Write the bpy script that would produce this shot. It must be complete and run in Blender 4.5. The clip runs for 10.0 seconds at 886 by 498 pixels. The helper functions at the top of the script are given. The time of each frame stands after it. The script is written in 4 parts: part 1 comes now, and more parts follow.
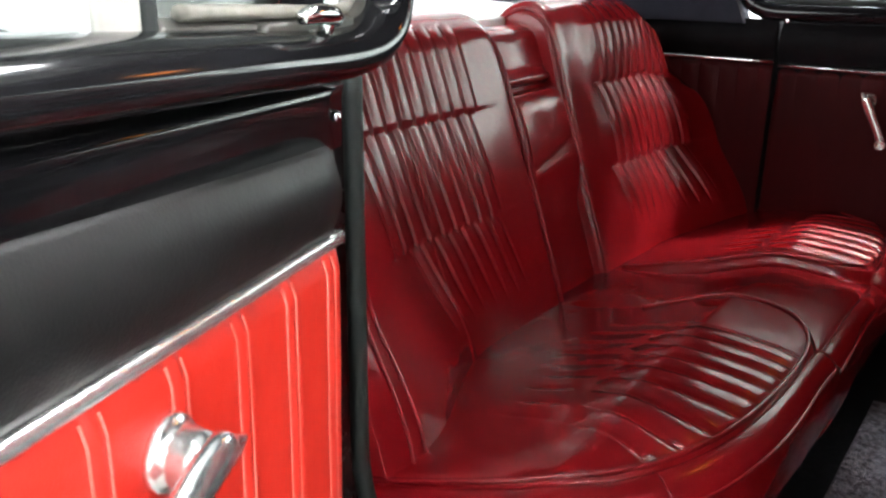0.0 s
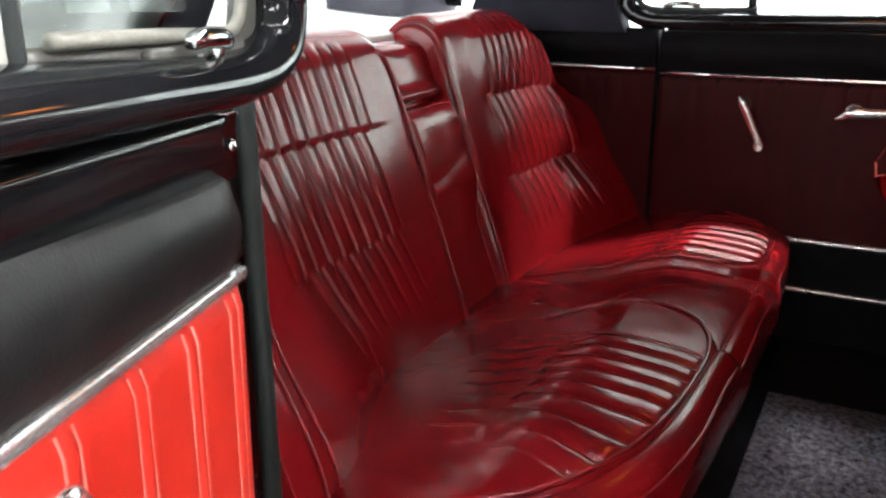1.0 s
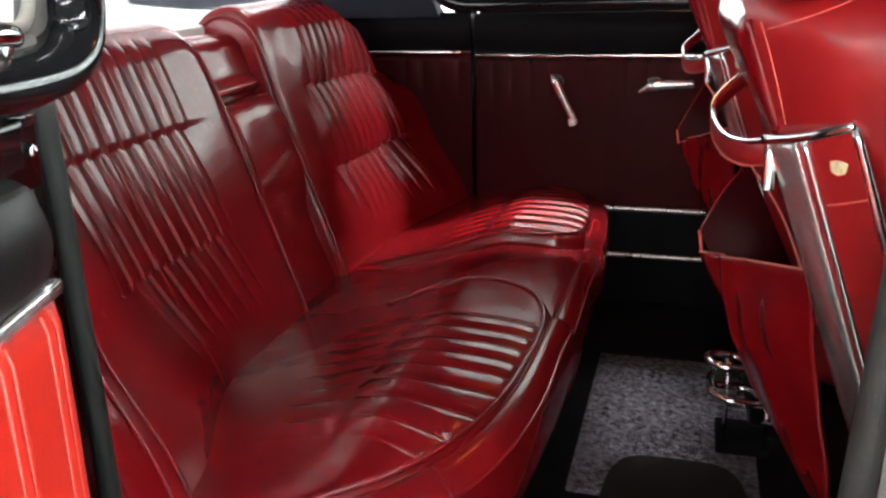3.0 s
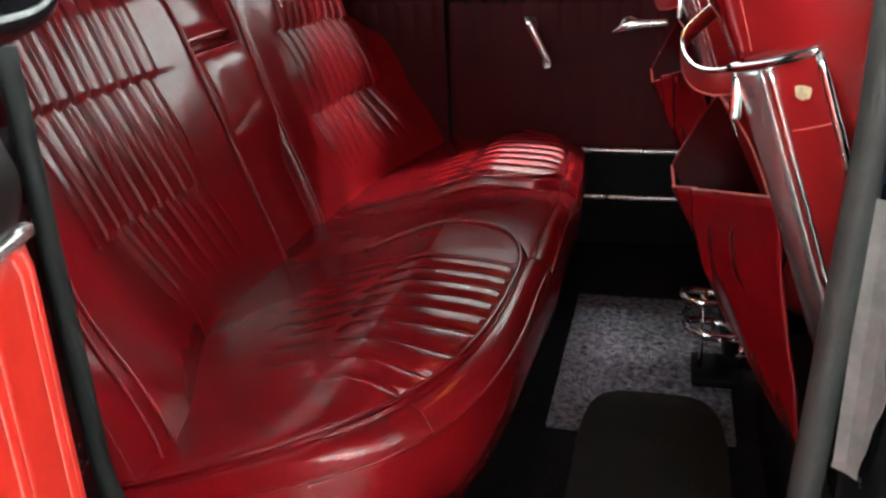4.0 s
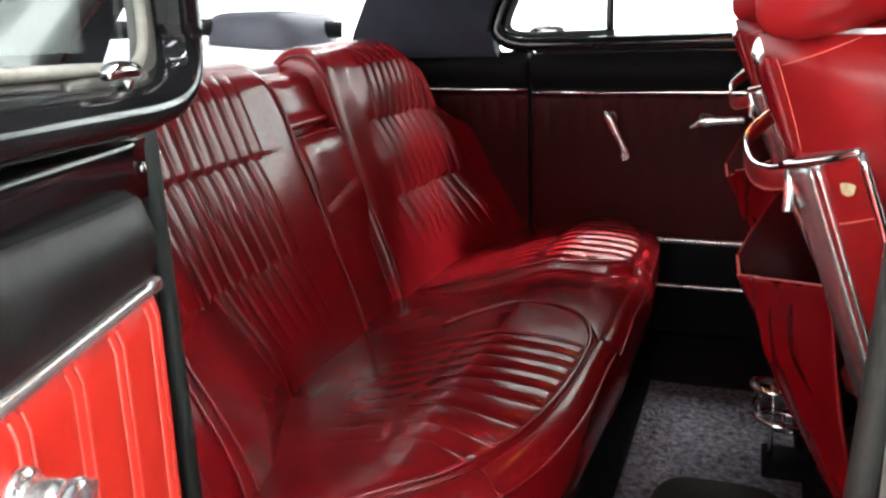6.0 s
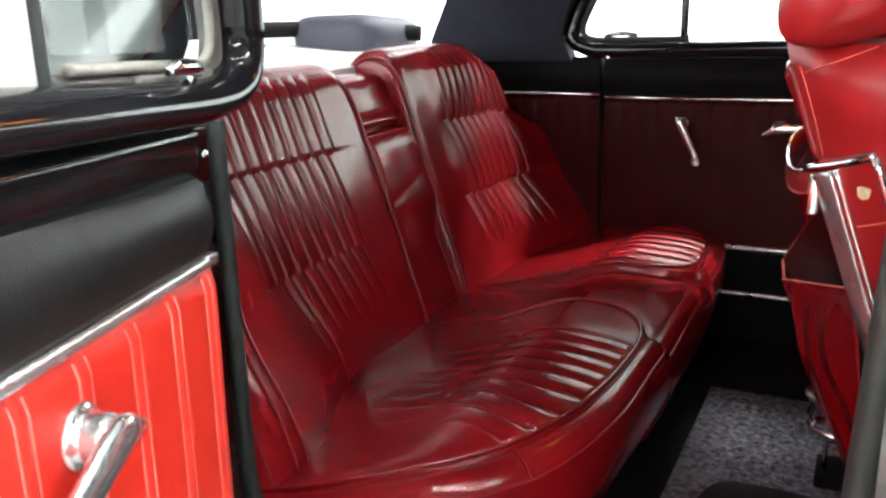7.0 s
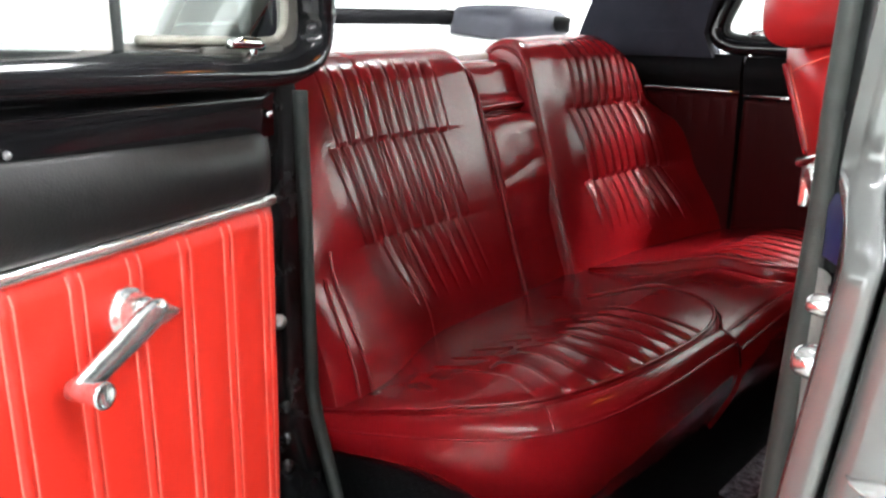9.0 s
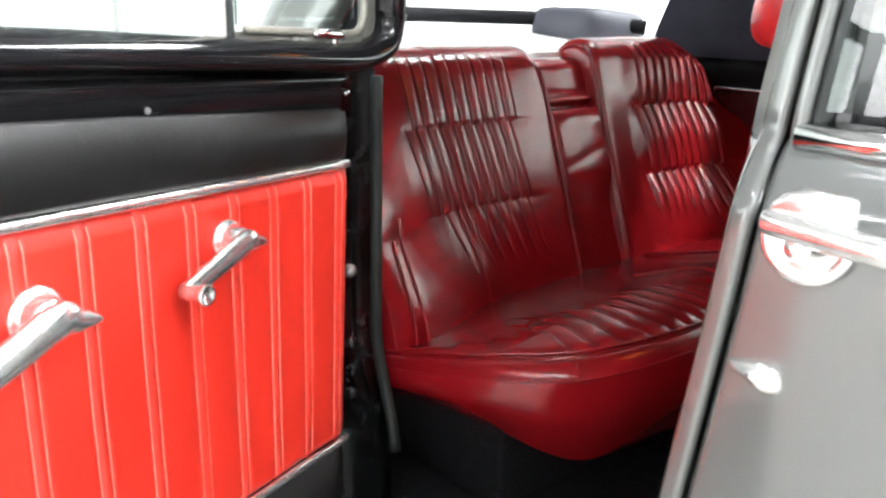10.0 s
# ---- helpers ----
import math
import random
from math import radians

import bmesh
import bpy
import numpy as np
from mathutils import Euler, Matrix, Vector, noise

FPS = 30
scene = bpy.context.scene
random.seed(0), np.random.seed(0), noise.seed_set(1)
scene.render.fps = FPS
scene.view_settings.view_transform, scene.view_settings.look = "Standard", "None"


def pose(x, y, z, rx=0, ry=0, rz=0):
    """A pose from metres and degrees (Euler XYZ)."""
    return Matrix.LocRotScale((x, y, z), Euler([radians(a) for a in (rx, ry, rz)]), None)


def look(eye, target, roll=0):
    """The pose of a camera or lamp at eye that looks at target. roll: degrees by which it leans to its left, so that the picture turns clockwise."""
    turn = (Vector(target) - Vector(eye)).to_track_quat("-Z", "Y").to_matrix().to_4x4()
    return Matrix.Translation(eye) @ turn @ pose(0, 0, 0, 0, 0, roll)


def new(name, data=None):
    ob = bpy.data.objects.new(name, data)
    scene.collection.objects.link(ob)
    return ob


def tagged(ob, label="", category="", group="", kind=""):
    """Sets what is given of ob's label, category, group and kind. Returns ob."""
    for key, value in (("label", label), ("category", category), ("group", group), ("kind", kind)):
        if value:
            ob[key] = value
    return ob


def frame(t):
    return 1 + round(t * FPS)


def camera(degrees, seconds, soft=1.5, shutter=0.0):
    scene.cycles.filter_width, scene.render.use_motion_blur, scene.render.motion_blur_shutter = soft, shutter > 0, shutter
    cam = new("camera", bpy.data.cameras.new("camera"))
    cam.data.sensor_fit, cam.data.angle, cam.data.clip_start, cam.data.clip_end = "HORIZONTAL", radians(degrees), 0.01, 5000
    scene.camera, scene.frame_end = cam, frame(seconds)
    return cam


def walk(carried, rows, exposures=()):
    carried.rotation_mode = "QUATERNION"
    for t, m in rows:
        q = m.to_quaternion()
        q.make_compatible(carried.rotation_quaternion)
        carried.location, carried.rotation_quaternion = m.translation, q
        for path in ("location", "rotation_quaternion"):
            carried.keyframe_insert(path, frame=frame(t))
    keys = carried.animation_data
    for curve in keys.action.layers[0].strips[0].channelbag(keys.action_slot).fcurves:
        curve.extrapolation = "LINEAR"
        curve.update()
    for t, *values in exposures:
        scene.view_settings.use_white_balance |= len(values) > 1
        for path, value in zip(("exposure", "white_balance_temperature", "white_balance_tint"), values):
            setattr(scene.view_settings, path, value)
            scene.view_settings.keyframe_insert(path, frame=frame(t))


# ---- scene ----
cam = camera(55.3, 10.0, soft=2.6)
PATH = [
    (0, (0.430, -0.460, 1.241), (-0.683, 1.078, 0.610), 0.7),
    (0.5, (0.421, -0.449, 1.243), (-0.587, 1.167, 0.635), 0.2),
    (1, (0.404, -0.442, 1.243), (-0.503, 1.236, 0.641), -0.2),
    (1.5, (0.385, -0.441, 1.243), (-0.439, 1.281, 0.647), -0.5),
    (2, (0.395, -0.445, 1.243), (-0.326, 1.325, 0.652), -1.0),
    (2.5, (0.402, -0.445, 1.243), (-0.216, 1.362, 0.648), -1.4),
    (3, (0.405, -0.44, 1.24), (-0.142, 1.377, 0.61), -1.6),
    (4.3, (0.415, -0.452, 1.228), (-0.074, 1.336, 0.478), -2.7),
    (4.5, (0.415, -0.456, 1.232), (-0.069, 1.338, 0.493), -2.5),
    (5, (0.428, -0.475, 1.236), (-0.079, 1.339, 0.562), -2.5),
    (5.5, (0.436, -0.497, 1.24), (-0.146, 1.322, 0.646), -2.3),
    (6, (0.442, -0.519, 1.243), (-0.247, 1.279, 0.702), -2.0),
    (6.2, (0.446, -0.53, 1.244), (-0.28, 1.256, 0.708), -2.0),
    (7.5, (0.561, -0.556, 1.242), (-0.416, 1.109, 0.718), -1.0),
    (8, (0.595, -0.545, 1.241), (-0.474, 1.062, 0.719), -0.6),
    (8.5, (0.643, -0.545, 1.241), (-0.524, 0.99, 0.712), -0.2),
    (9, (0.732, -0.566, 1.243), (-0.524, 0.892, 0.7), 0.3),
    (9.5, (0.826, -0.6, 1.246), (-0.511, 0.782, 0.698), 1.0),
    (10, (0.91, -0.661, 1.244), (-0.507, 0.642, 0.698), 1.4),
]
EXPOSURES = [(0.0, 0.0), (6.0, 0.05), (10.0, 0.12)]
walk(cam, [(t, look(eye, target, roll)) for t, eye, target, roll in PATH], EXPOSURES)

# ---------------------------------------------------------------- world and light
world = bpy.data.worlds.new("showroom_world")
scene.world = world
world.use_nodes = True
world.node_tree.nodes["Background"].inputs[0].default_value = (0.9, 0.95, 1.0, 1)
world.node_tree.nodes["Background"].inputs[1].default_value = 0.3
LAMP = 138.0
DOME = 20.0
EAST, NORTH, SOUTH = 10.0, 4.5, 6.6


# ---------------------------------------------------------------- materials
def material(name, colour, rough=0.5, metal=0.0, coat=0.0, spec=0.5, vary=0.0, vary_scale=6.0,
             grain=0.0, grain_scale=300.0, wave=0.0, wave_scale=25.0, emit=None, rough_vary=0.0, cells=False, stretch=(1, 1, 1)):
    """A principled material with colour drift, fine grain and soft waves, all in object space (metres)."""
    m = bpy.data.materials.new(name)
    m.use_nodes = True
    nt = m.node_tree
    b = nt.nodes["Principled BSDF"]
    b.inputs["Base Color"].default_value = (*colour, 1)
    b.inputs["Roughness"].default_value = rough
    b.inputs["Metallic"].default_value = metal
    b.inputs["Coat Weight"].default_value = coat
    b.inputs["Coat Roughness"].default_value = 0.14 if coat < 0.5 else 0.06
    b.inputs["Specular IOR Level"].default_value = spec
    tc = nt.nodes.new("ShaderNodeTexCoord")
    mp = nt.nodes.new("ShaderNodeMapping")
    mp.inputs["Scale"].default_value = stretch
    nt.links.new(tc.outputs["Object"], mp.inputs["Vector"])
    if vary or rough_vary:
        n = nt.nodes.new("ShaderNodeTexNoise")
        n.inputs["Scale"].default_value = vary_scale
        n.inputs["Detail"].default_value = 6
        n.inputs["Roughness"].default_value = 0.65
        nt.links.new(mp.outputs[0], n.inputs["Vector"])
    if vary:
        r = nt.nodes.new("ShaderNodeValToRGB")
        r.color_ramp.elements[0].position, r.color_ramp.elements[1].position = 0.3, 0.7
        r.color_ramp.elements[0].color = (*[c * (1 - vary) for c in colour], 1)
        r.color_ramp.elements[1].color = (*[min(1, c * (1 + vary)) for c in colour], 1)
        nt.links.new(n.outputs["Fac"], r.inputs["Fac"])
        nt.links.new(r.outputs["Color"], b.inputs["Base Color"])
    if rough_vary:
        k = nt.nodes.new("ShaderNodeMapRange")
        k.inputs["To Min"].default_value, k.inputs["To Max"].default_value = max(0.02, rough - rough_vary), rough + rough_vary
        k.inputs["From Min"].default_value, k.inputs["From Max"].default_value = 0.3, 0.7
        nt.links.new(n.outputs["Fac"], k.inputs["Value"])
        nt.links.new(k.outputs["Result"], b.inputs["Roughness"])
    last = None
    for amount, scale, cell in ((wave, wave_scale, False), (grain, grain_scale, cells)):
        if not amount:
            continue
        if cell:
            t = nt.nodes.new("ShaderNodeTexVoronoi")
            out = t.outputs["Distance"]
        else:
            t = nt.nodes.new("ShaderNodeTexNoise")
            t.inputs["Detail"].default_value = 4
            out = t.outputs["Fac"]
        t.inputs["Scale"].default_value = scale
        nt.links.new(mp.outputs[0], t.inputs["Vector"])
        bump = nt.nodes.new("ShaderNodeBump")
        bump.inputs["Strength"].default_value = 1.0
        bump.inputs["Distance"].default_value = amount
        nt.links.new(out, bump.inputs["Height"])
        if last:
            nt.links.new(last.outputs[0], bump.inputs["Normal"])
        last = bump
    if last:
        nt.links.new(last.outputs[0], b.inputs["Normal"])
    if emit:
        b.inputs["Emission Color"].default_value = (0.96, 0.98, 1.0, 1)
        b.inputs["Emission Strength"].default_value = emit
    return m


# Rear seat tone; on the front seats' backs it paints in shade.
LEATHER = material("oxblood_or_shaded_leather", (0.205, 0.005, 0.008), 0.20, spec=0.36, rough_vary=0.03, vary=0.06, vary_scale=14, grain=0.00003, grain_scale=420,
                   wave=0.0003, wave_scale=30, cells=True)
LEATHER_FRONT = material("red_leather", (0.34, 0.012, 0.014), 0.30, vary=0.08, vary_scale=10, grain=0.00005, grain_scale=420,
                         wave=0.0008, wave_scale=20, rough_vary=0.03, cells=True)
PIPING = material("leather_piping", (0.19, 0.006, 0.010), 0.24, vary=0.15, vary_scale=30, grain=0.0001, grain_scale=500)
STITCH = material("pale_thread", (0.80, 0.17, 0.13), 0.6, vary=0.2, vary_scale=200)
VINYL = material("red_vinyl", (0.62, 0.026, 0.015), 0.40, vary=0.05, vary_scale=9, grain=0.0001, grain_scale=500,
                 wave=0.002, wave_scale=14, cells=True)
# Red trim vinyl, darkened in colour for the shade across the cabin.
VINYL_SHADED = material("shaded_red_vinyl", (0.040, 0.0015, 0.0025), 0.5, spec=0.12, vary=0.25, vary_scale=14, grain=0.0001, grain_scale=500,
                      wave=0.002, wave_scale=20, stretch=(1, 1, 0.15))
BLACK_PAD = material("black_vinyl", (0.010, 0.010, 0.010), 0.40, spec=0.25, vary=0.2, vary_scale=8, grain=0.00012, grain_scale=450,
                     wave=0.002, wave_scale=12, cells=True)
PAINT = material("black_paint", (0.008, 0.008, 0.009), 0.09, spec=0.32, vary=0.2, vary_scale=10, wave=0.0003, wave_scale=9)
BODY_GREY = material("grey_body_paint", (0.105, 0.111, 0.108), 0.22, coat=1.0, vary=0.03, vary_scale=5, wave=0.0002, wave_scale=8)
CEILING = material("dark_grey_ceiling", (0.22, 0.22, 0.22), 0.8, vary=0.1, vary_scale=1.2, grain=0.001, grain_scale=40)
JAMB = material("black_jamb_paint", (0.006, 0.0065, 0.007), 0.22, spec=0.35, vary=0.5, vary_scale=25, wave=0.0012, wave_scale=24, rough_vary=0.1)
CHROME = material("chrome", (0.86, 0.86, 0.86), 0.14, metal=1.0, vary=0.05, vary_scale=60, wave=0.0001, wave_scale=60, rough_vary=0.04)
SATIN = material("satin_bright_trim", (0.85, 0.83, 0.81), 0.27, metal=0.85, vary=0.05, vary_scale=50)
BRIGHT = material("bright_polished_trim", (0.90, 0.90, 0.89), 0.22, metal=0.9, vary=0.05, vary_scale=50, rough_vary=0.05)
STEEL = material("dull_steel", (0.45, 0.45, 0.44), 0.3, metal=1.0, vary=0.2, vary_scale=60, rough_vary=0.1)
RUBBER = material("dark_green_rubber", (0.011, 0.015, 0.014), 0.6, vary=0.25, vary_scale=40, grain=0.0006, grain_scale=900)
SEAL_GREEN = material("faded_green_rubber", (0.035, 0.042, 0.038), 0.6, vary=0.3, vary_scale=35, grain=0.0004, grain_scale=600)
SEAL_LIGHT = material("pale_channel_felt", (0.22, 0.21, 0.18), 0.5, vary=0.2, vary_scale=60, grain=0.0003, grain_scale=400)
POST = material("pale_worn_metal", (0.55, 0.53, 0.49), 0.45, metal=0.25, vary=0.1, vary_scale=40)
SEAL = material("grey_window_rubber", (0.085, 0.083, 0.072), 0.5, vary=0.3, vary_scale=30, grain=0.0005, grain_scale=300)
CARPET_BLACK = material("black_carpet", (0.012, 0.012, 0.014), 0.95, spec=0.1, vary=0.5, vary_scale=120, grain=0.006, grain_scale=350)
CARPET_GREY = material("blue_grey_carpet", (0.14, 0.14, 0.165), 0.95, spec=0.1, vary=0.85, vary_scale=75, grain=0.014, grain_scale=150)
MAT = material("dark_rubber_mat", (0.008, 0.010, 0.007), 0.8, vary=0.3, vary_scale=60, grain=0.002, grain_scale=400)
HEADLINER = material("dark_blue_headliner", (0.020, 0.021, 0.030), 0.85, spec=0.2, vary=0.2, vary_scale=12, grain=0.0012, grain_scale=700)
WHITE = material("white_wall_paint", (0.78, 0.78, 0.77), 0.7, vary=0.03, vary_scale=0.8, grain=0.001, grain_scale=40)
CONCRETE = material("pale_showroom_floor", (0.50, 0.50, 0.47), 0.35, vary=0.12, vary_scale=1.5, grain=0.0008, grain_scale=60, rough_vary=0.1)
DIFFUSER = material("lamp_diffuser", (0.9, 0.9, 0.9), 0.5, emit=LAMP)
AMBER = material("amber_diffuser", (0.9, 0.6, 0.3), 0.5, emit=DOME)
AMBER.node_tree.nodes["Principled BSDF"].inputs["Emission Color"].default_value = (1.0, 0.27, 0.03, 1)
GLOW_EAST = material("white_east_glow", (0.8, 0.8, 0.8), 1.0, emit=EAST)
DAYLIGHT_N = material("white_north_glow", (0.8, 0.8, 0.8), 1.0, emit=NORTH)
GLOW_DIM = material("white_dim_glow", (0.8, 0.8, 0.8), 1.0, emit=1.2)
# Dull black; on the far trim it is black vinyl darkened for shade.
FAR_BLACK = material("dull_black_or_shaded", (0.005, 0.005, 0.006), 0.7, spec=0.10, vary=0.3, vary_scale=30, grain=0.0006, grain_scale=500)
PLATE = material("grey_primer", (0.21, 0.22, 0.21), 0.55, vary=0.35, vary_scale=28, grain=0.0008, grain_scale=120)
SOUTH_GLOW = material("south_added_glow", (0.8, 0.8, 0.8), 0.9, emit=SOUTH)
GOLD = material("cream_enamel", (0.72, 0.62, 0.36), 0.35, vary=0.3, vary_scale=200)
SHELF = material("pale_shelf_cloth", (0.75, 0.75, 0.76), 0.6, vary=0.05, vary_scale=10, grain=0.001, grain_scale=300)
BOX_CLOTH = material("slate_vinyl", (0.055, 0.058, 0.072), 0.5, spec=0.3, vary=0.15, vary_scale=12, grain=0.0003, grain_scale=300, wave=0.001, wave_scale=14)
BLUE = material("dark_blue", (0.012, 0.018, 0.075), 0.4, vary=0.2, vary_scale=40)


def glass_material(name, gloss):
    m = bpy.data.materials.new(name)
    m.use_nodes = True
    nt = m.node_tree
    nt.nodes.remove(nt.nodes["Principled BSDF"])
    tr, gl, mix = nt.nodes.new("ShaderNodeBsdfTransparent"), nt.nodes.new("ShaderNodeBsdfGlossy"), nt.nodes.new("ShaderNodeMixShader")
    tr.inputs[0].default_value = (0.86, 0.90, 0.88, 1)
    gl.inputs["Roughness"].default_value = 0.02
    mix.inputs[0].default_value = gloss
    nt.links.new(tr.outputs[0], mix.inputs[1])
    nt.links.new(gl.outputs[0], mix.inputs[2])
    nt.links.new(mix.outputs[0], nt.nodes["Material Output"].inputs[0])
    return m


GLASS = glass_material("window_glass", 0.025)
GLASS_BRIGHT = glass_material("polished_window_glass", 0.085)


# ---------------------------------------------------------------- mesh helpers
def smooth01(x):
    x = 0.0 if x < 0 else 1.0 if x > 1 else float(x)
    return x * x * (3 - 2 * x)


def mesh_from(name, verts, faces, mat, flat=False):
    me = bpy.data.meshes.new(name)
    me.from_pydata([tuple(map(float, v)) for v in verts], [], faces)
    me.materials.append(mat)
    if not flat:
        me.polygons.foreach_set("use_smooth", [True] * len(me.polygons))
    me.update()
    return me


def origin_of(ob):
    p, ob = Vector((0, 0, 0)), ob
    while ob:
        p = p + ob.location
        ob = ob.parent
    return p


def thing(name, base, label, category, group="", kind=""):
    ob = new(name)
    ob.location = base
    ob.empty_display_size = 0.05
    return tagged(ob, label, category, group, kind)


def attach(name, verts, faces, mat, parent=None, label="", flat=False, flip=False):
    """One mesh object; verts in world metres."""
    o = origin_of(parent) if parent else Vector((0, 0, 0))
    v = np.asarray(verts, float) - np.array(o)
    if flip:
        faces = [tuple(reversed(f)) for f in faces]
    ob = new(name, mesh_from(name, v, faces, mat, flat))
    if parent:
        ob.parent = parent
    if label:
        tagged(ob, label)
    return ob


def part(name, bm, mat, parent=None, label="", flat=False):
    bmesh.ops.recalc_face_normals(bm, faces=bm.faces)
    verts = [v.co.copy() for v in bm.verts]
    bm.verts.index_update()
    faces = [[v.index for v in f.verts] for f in bm.faces]
    bm.free()
    return attach(name, verts, faces, mat, parent, label, flat)


def grid_faces(nu, nv, wrap_u=False, wrap_v=False):
    f = []
    for i in range(nu if wrap_u else nu - 1):
        for j in range(nv if wrap_v else nv - 1):
            a, b = i, (i + 1) % nu
            c, d = j, (j + 1) % nv
            f.append((a * nv + c, b * nv + c, b * nv + d, a * nv + d))
    return f


def box_bm(lo, hi, bevel=0.0, segments=2, frame_m=None):
    bm = bmesh.new()
    bmesh.ops.create_cube(bm, size=1)
    for v in bm.verts:
        v.co = Vector([lo[i] + (v.co[i] + 0.5) * (hi[i] - lo[i]) for i in range(3)])
    if bevel:
        bmesh.ops.bevel(bm, geom=bm.edges[:], offset=bevel, segments=segments, affect="EDGES", profile=0.5)
    if frame_m:
        bmesh.ops.transform(bm, matrix=frame_m, verts=bm.verts[:])
    return bm


def prism_bm(poly, place, depth, bevel=0.0, segments=2):
    """poly: (p, q) corners; place(p, q, k) gives a world point, k from 0 to depth."""
    bm = bmesh.new()
    a = [bm.verts.new(place(p, q, 0.0)) for p, q in poly]
    b = [bm.verts.new(place(p, q, depth)) for p, q in poly]
    bm.faces.new(a)
    bm.faces.new(b[::-1])
    n = len(poly)
    for i in range(n):
        bm.faces.new((a[i], b[i], b[(i + 1) % n], a[(i + 1) % n]))
    bmesh.ops.recalc_face_normals(bm, faces=bm.faces)
    if bevel:
        bmesh.ops.bevel(bm, geom=bm.edges[:], offset=bevel, segments=segments, affect="EDGES", profile=0.5)
    return bm


def smooth_path(pts, n=40, closed=False):
    """A Catmull-Rom run through the points."""
    p = [np.array(q, float) for q in pts]
    m = len(p)
    out = []
    spans = m if closed else m - 1
    for k in range(n if closed else n + 1):
        t = k / n * spans
        i = min(int(t), spans - 1)
        f = t - i
        q = [p[(i + d) % m] if closed else p[min(max(i + d, 0), m - 1)] for d in (-1, 0, 1, 2)]
        out.append(0.5 * (2 * q[1] + (q[2] - q[0]) * f + (2 * q[0] - 5 * q[1] + 4 * q[2] - q[3]) * f * f
                          + (3 * q[1] - q[0] - 3 * q[2] + q[3]) * f ** 3))
    return out


def tube_data(pts, radius, sides=10, closed=False, flat=1.0, up=(0, 0, 1)):
    """A swept round or flattened section; radius may be a list."""
    P = [np.array(p, float) for p in pts]
    n = len(P)
    V, up, s = [], np.array(up, float), None
    for i in range(n):
        a, b = (P[(i - 1) % n], P[(i + 1) % n]) if closed else (P[max(i - 1, 0)], P[min(i + 1, n - 1)])
        t = b - a
        t = t / (np.linalg.norm(t) + 1e-9)
        if s is None:
            s = np.cross(t, up)
            if np.linalg.norm(s) < 0.15:
                s = np.cross(t, (1, 0.2, 0.3))
        s = s - t * (s @ t)
        s = s / np.linalg.norm(s)
        w = np.cross(s, t)
        r = radius[i] if hasattr(radius, "__len__") else radius
        for k in range(sides):
            g = 2 * math.pi * k / sides
            V.append(P[i] + r * (math.cos(g) * s + flat * math.sin(g) * w))
    F = grid_faces(n, sides, closed, True)
    if not closed:
        F.append(tuple(range(sides)))
        F.append(tuple((n - 1) * sides + k for k in reversed(range(sides))))
    return V, F


def tube(name, pts, radius, mat, parent=None, label="", **k):
    v, f = tube_data(pts, radius, **k)
    return attach(name, v, f, mat, parent, label)


def lathe(name, profile, base, axis, mat, parent=None, label="", sides=28):
    """profile: (radius, height) pairs, turned round the axis from base."""
    q = Vector(axis).to_track_quat("Z", "Y").to_matrix()
    V, F = [], []
    for r, h in profile:
        for k in range(sides):
            g = 2 * math.pi * k / sides
            V.append(np.array(Vector(base) + q @ Vector((r * math.cos(g), r * math.sin(g), h))))
    F = grid_faces(len(profile), sides, False, True)
    F.append(tuple(reversed(range(sides))))
    F.append(tuple((len(profile) - 1) * sides + k for k in range(sides)))
    return attach(name, V, F, mat, parent, label, flip=True)


# ---------------------------------------------------------------- showroom
def wall(name, lo, hi, label, mat=WHITE):
    ob = part(name, box_bm(lo, hi), mat, None, "", True)
    return tagged(ob, label, "wall", kind="structure")


floor_ob = part("floor", box_bm((-8, -7, -0.2), (8, 5, 0)), CONCRETE, None, "", True)
tagged(floor_ob, "pale grey polished concrete showroom floor", "floor", kind="structure")
# Unseen glowing panel added to light the grey door; the end wall spares the seat.
wall("wall_south", (-8.2, -7.2, 0), (8.2, -7, 0.3), "white wall below the added south light panel")
wall("wall_south_top", (-8.2, -7.2, 4.1), (8.2, -7, 4.4), "white wall above the added south light panel")
wall("wall_south_end", (1.0, -7.2, 0.3), (8.2, -7, 4.1), "white wall beside the added south light panel, keeping its light off the far seat")
frosted = part("south_light_panel", box_bm((-8.2, -7.15, 0.3), (1.0, -7.05, 4.1)), SOUTH_GLOW, None, "", True)
tagged(frosted, "unseen long glowing panel in the south wall, added to light the car", "window", kind="structure")
wall("wall_north", (-8.2, 5, 0), (8.2, 5.2, 0.1), "white wall below long daylight windows")
wall("wall_north_top", (-8.2, 5, 4.1), (8.2, 5.2, 4.4), "white wall above long daylight windows")
wall("wall_north_pier", (-2.0, 5, 0.1), (-1.6, 5.2, 4.1), "white pier between two daylight windows")
# Windows assumed where only plain white shows beyond the car's glass.
for name, x0, x1, n in (("window_1", -1.6, 8.2, 5), ("window_4", -8.2, -2.0, 4)):
    win = thing(name, ((x0 + x1) / 2, 5.1, 0.1), "long bright showroom window with white frames", "window", kind="structure")
    for x in np.linspace(x0 + 0.05, x1 - 0.05, n):
        part("window_frame", box_bm((x - 0.05, 5.02, 0.1), (x + 0.05, 5.18, 4.1), 0.01), WHITE, win)
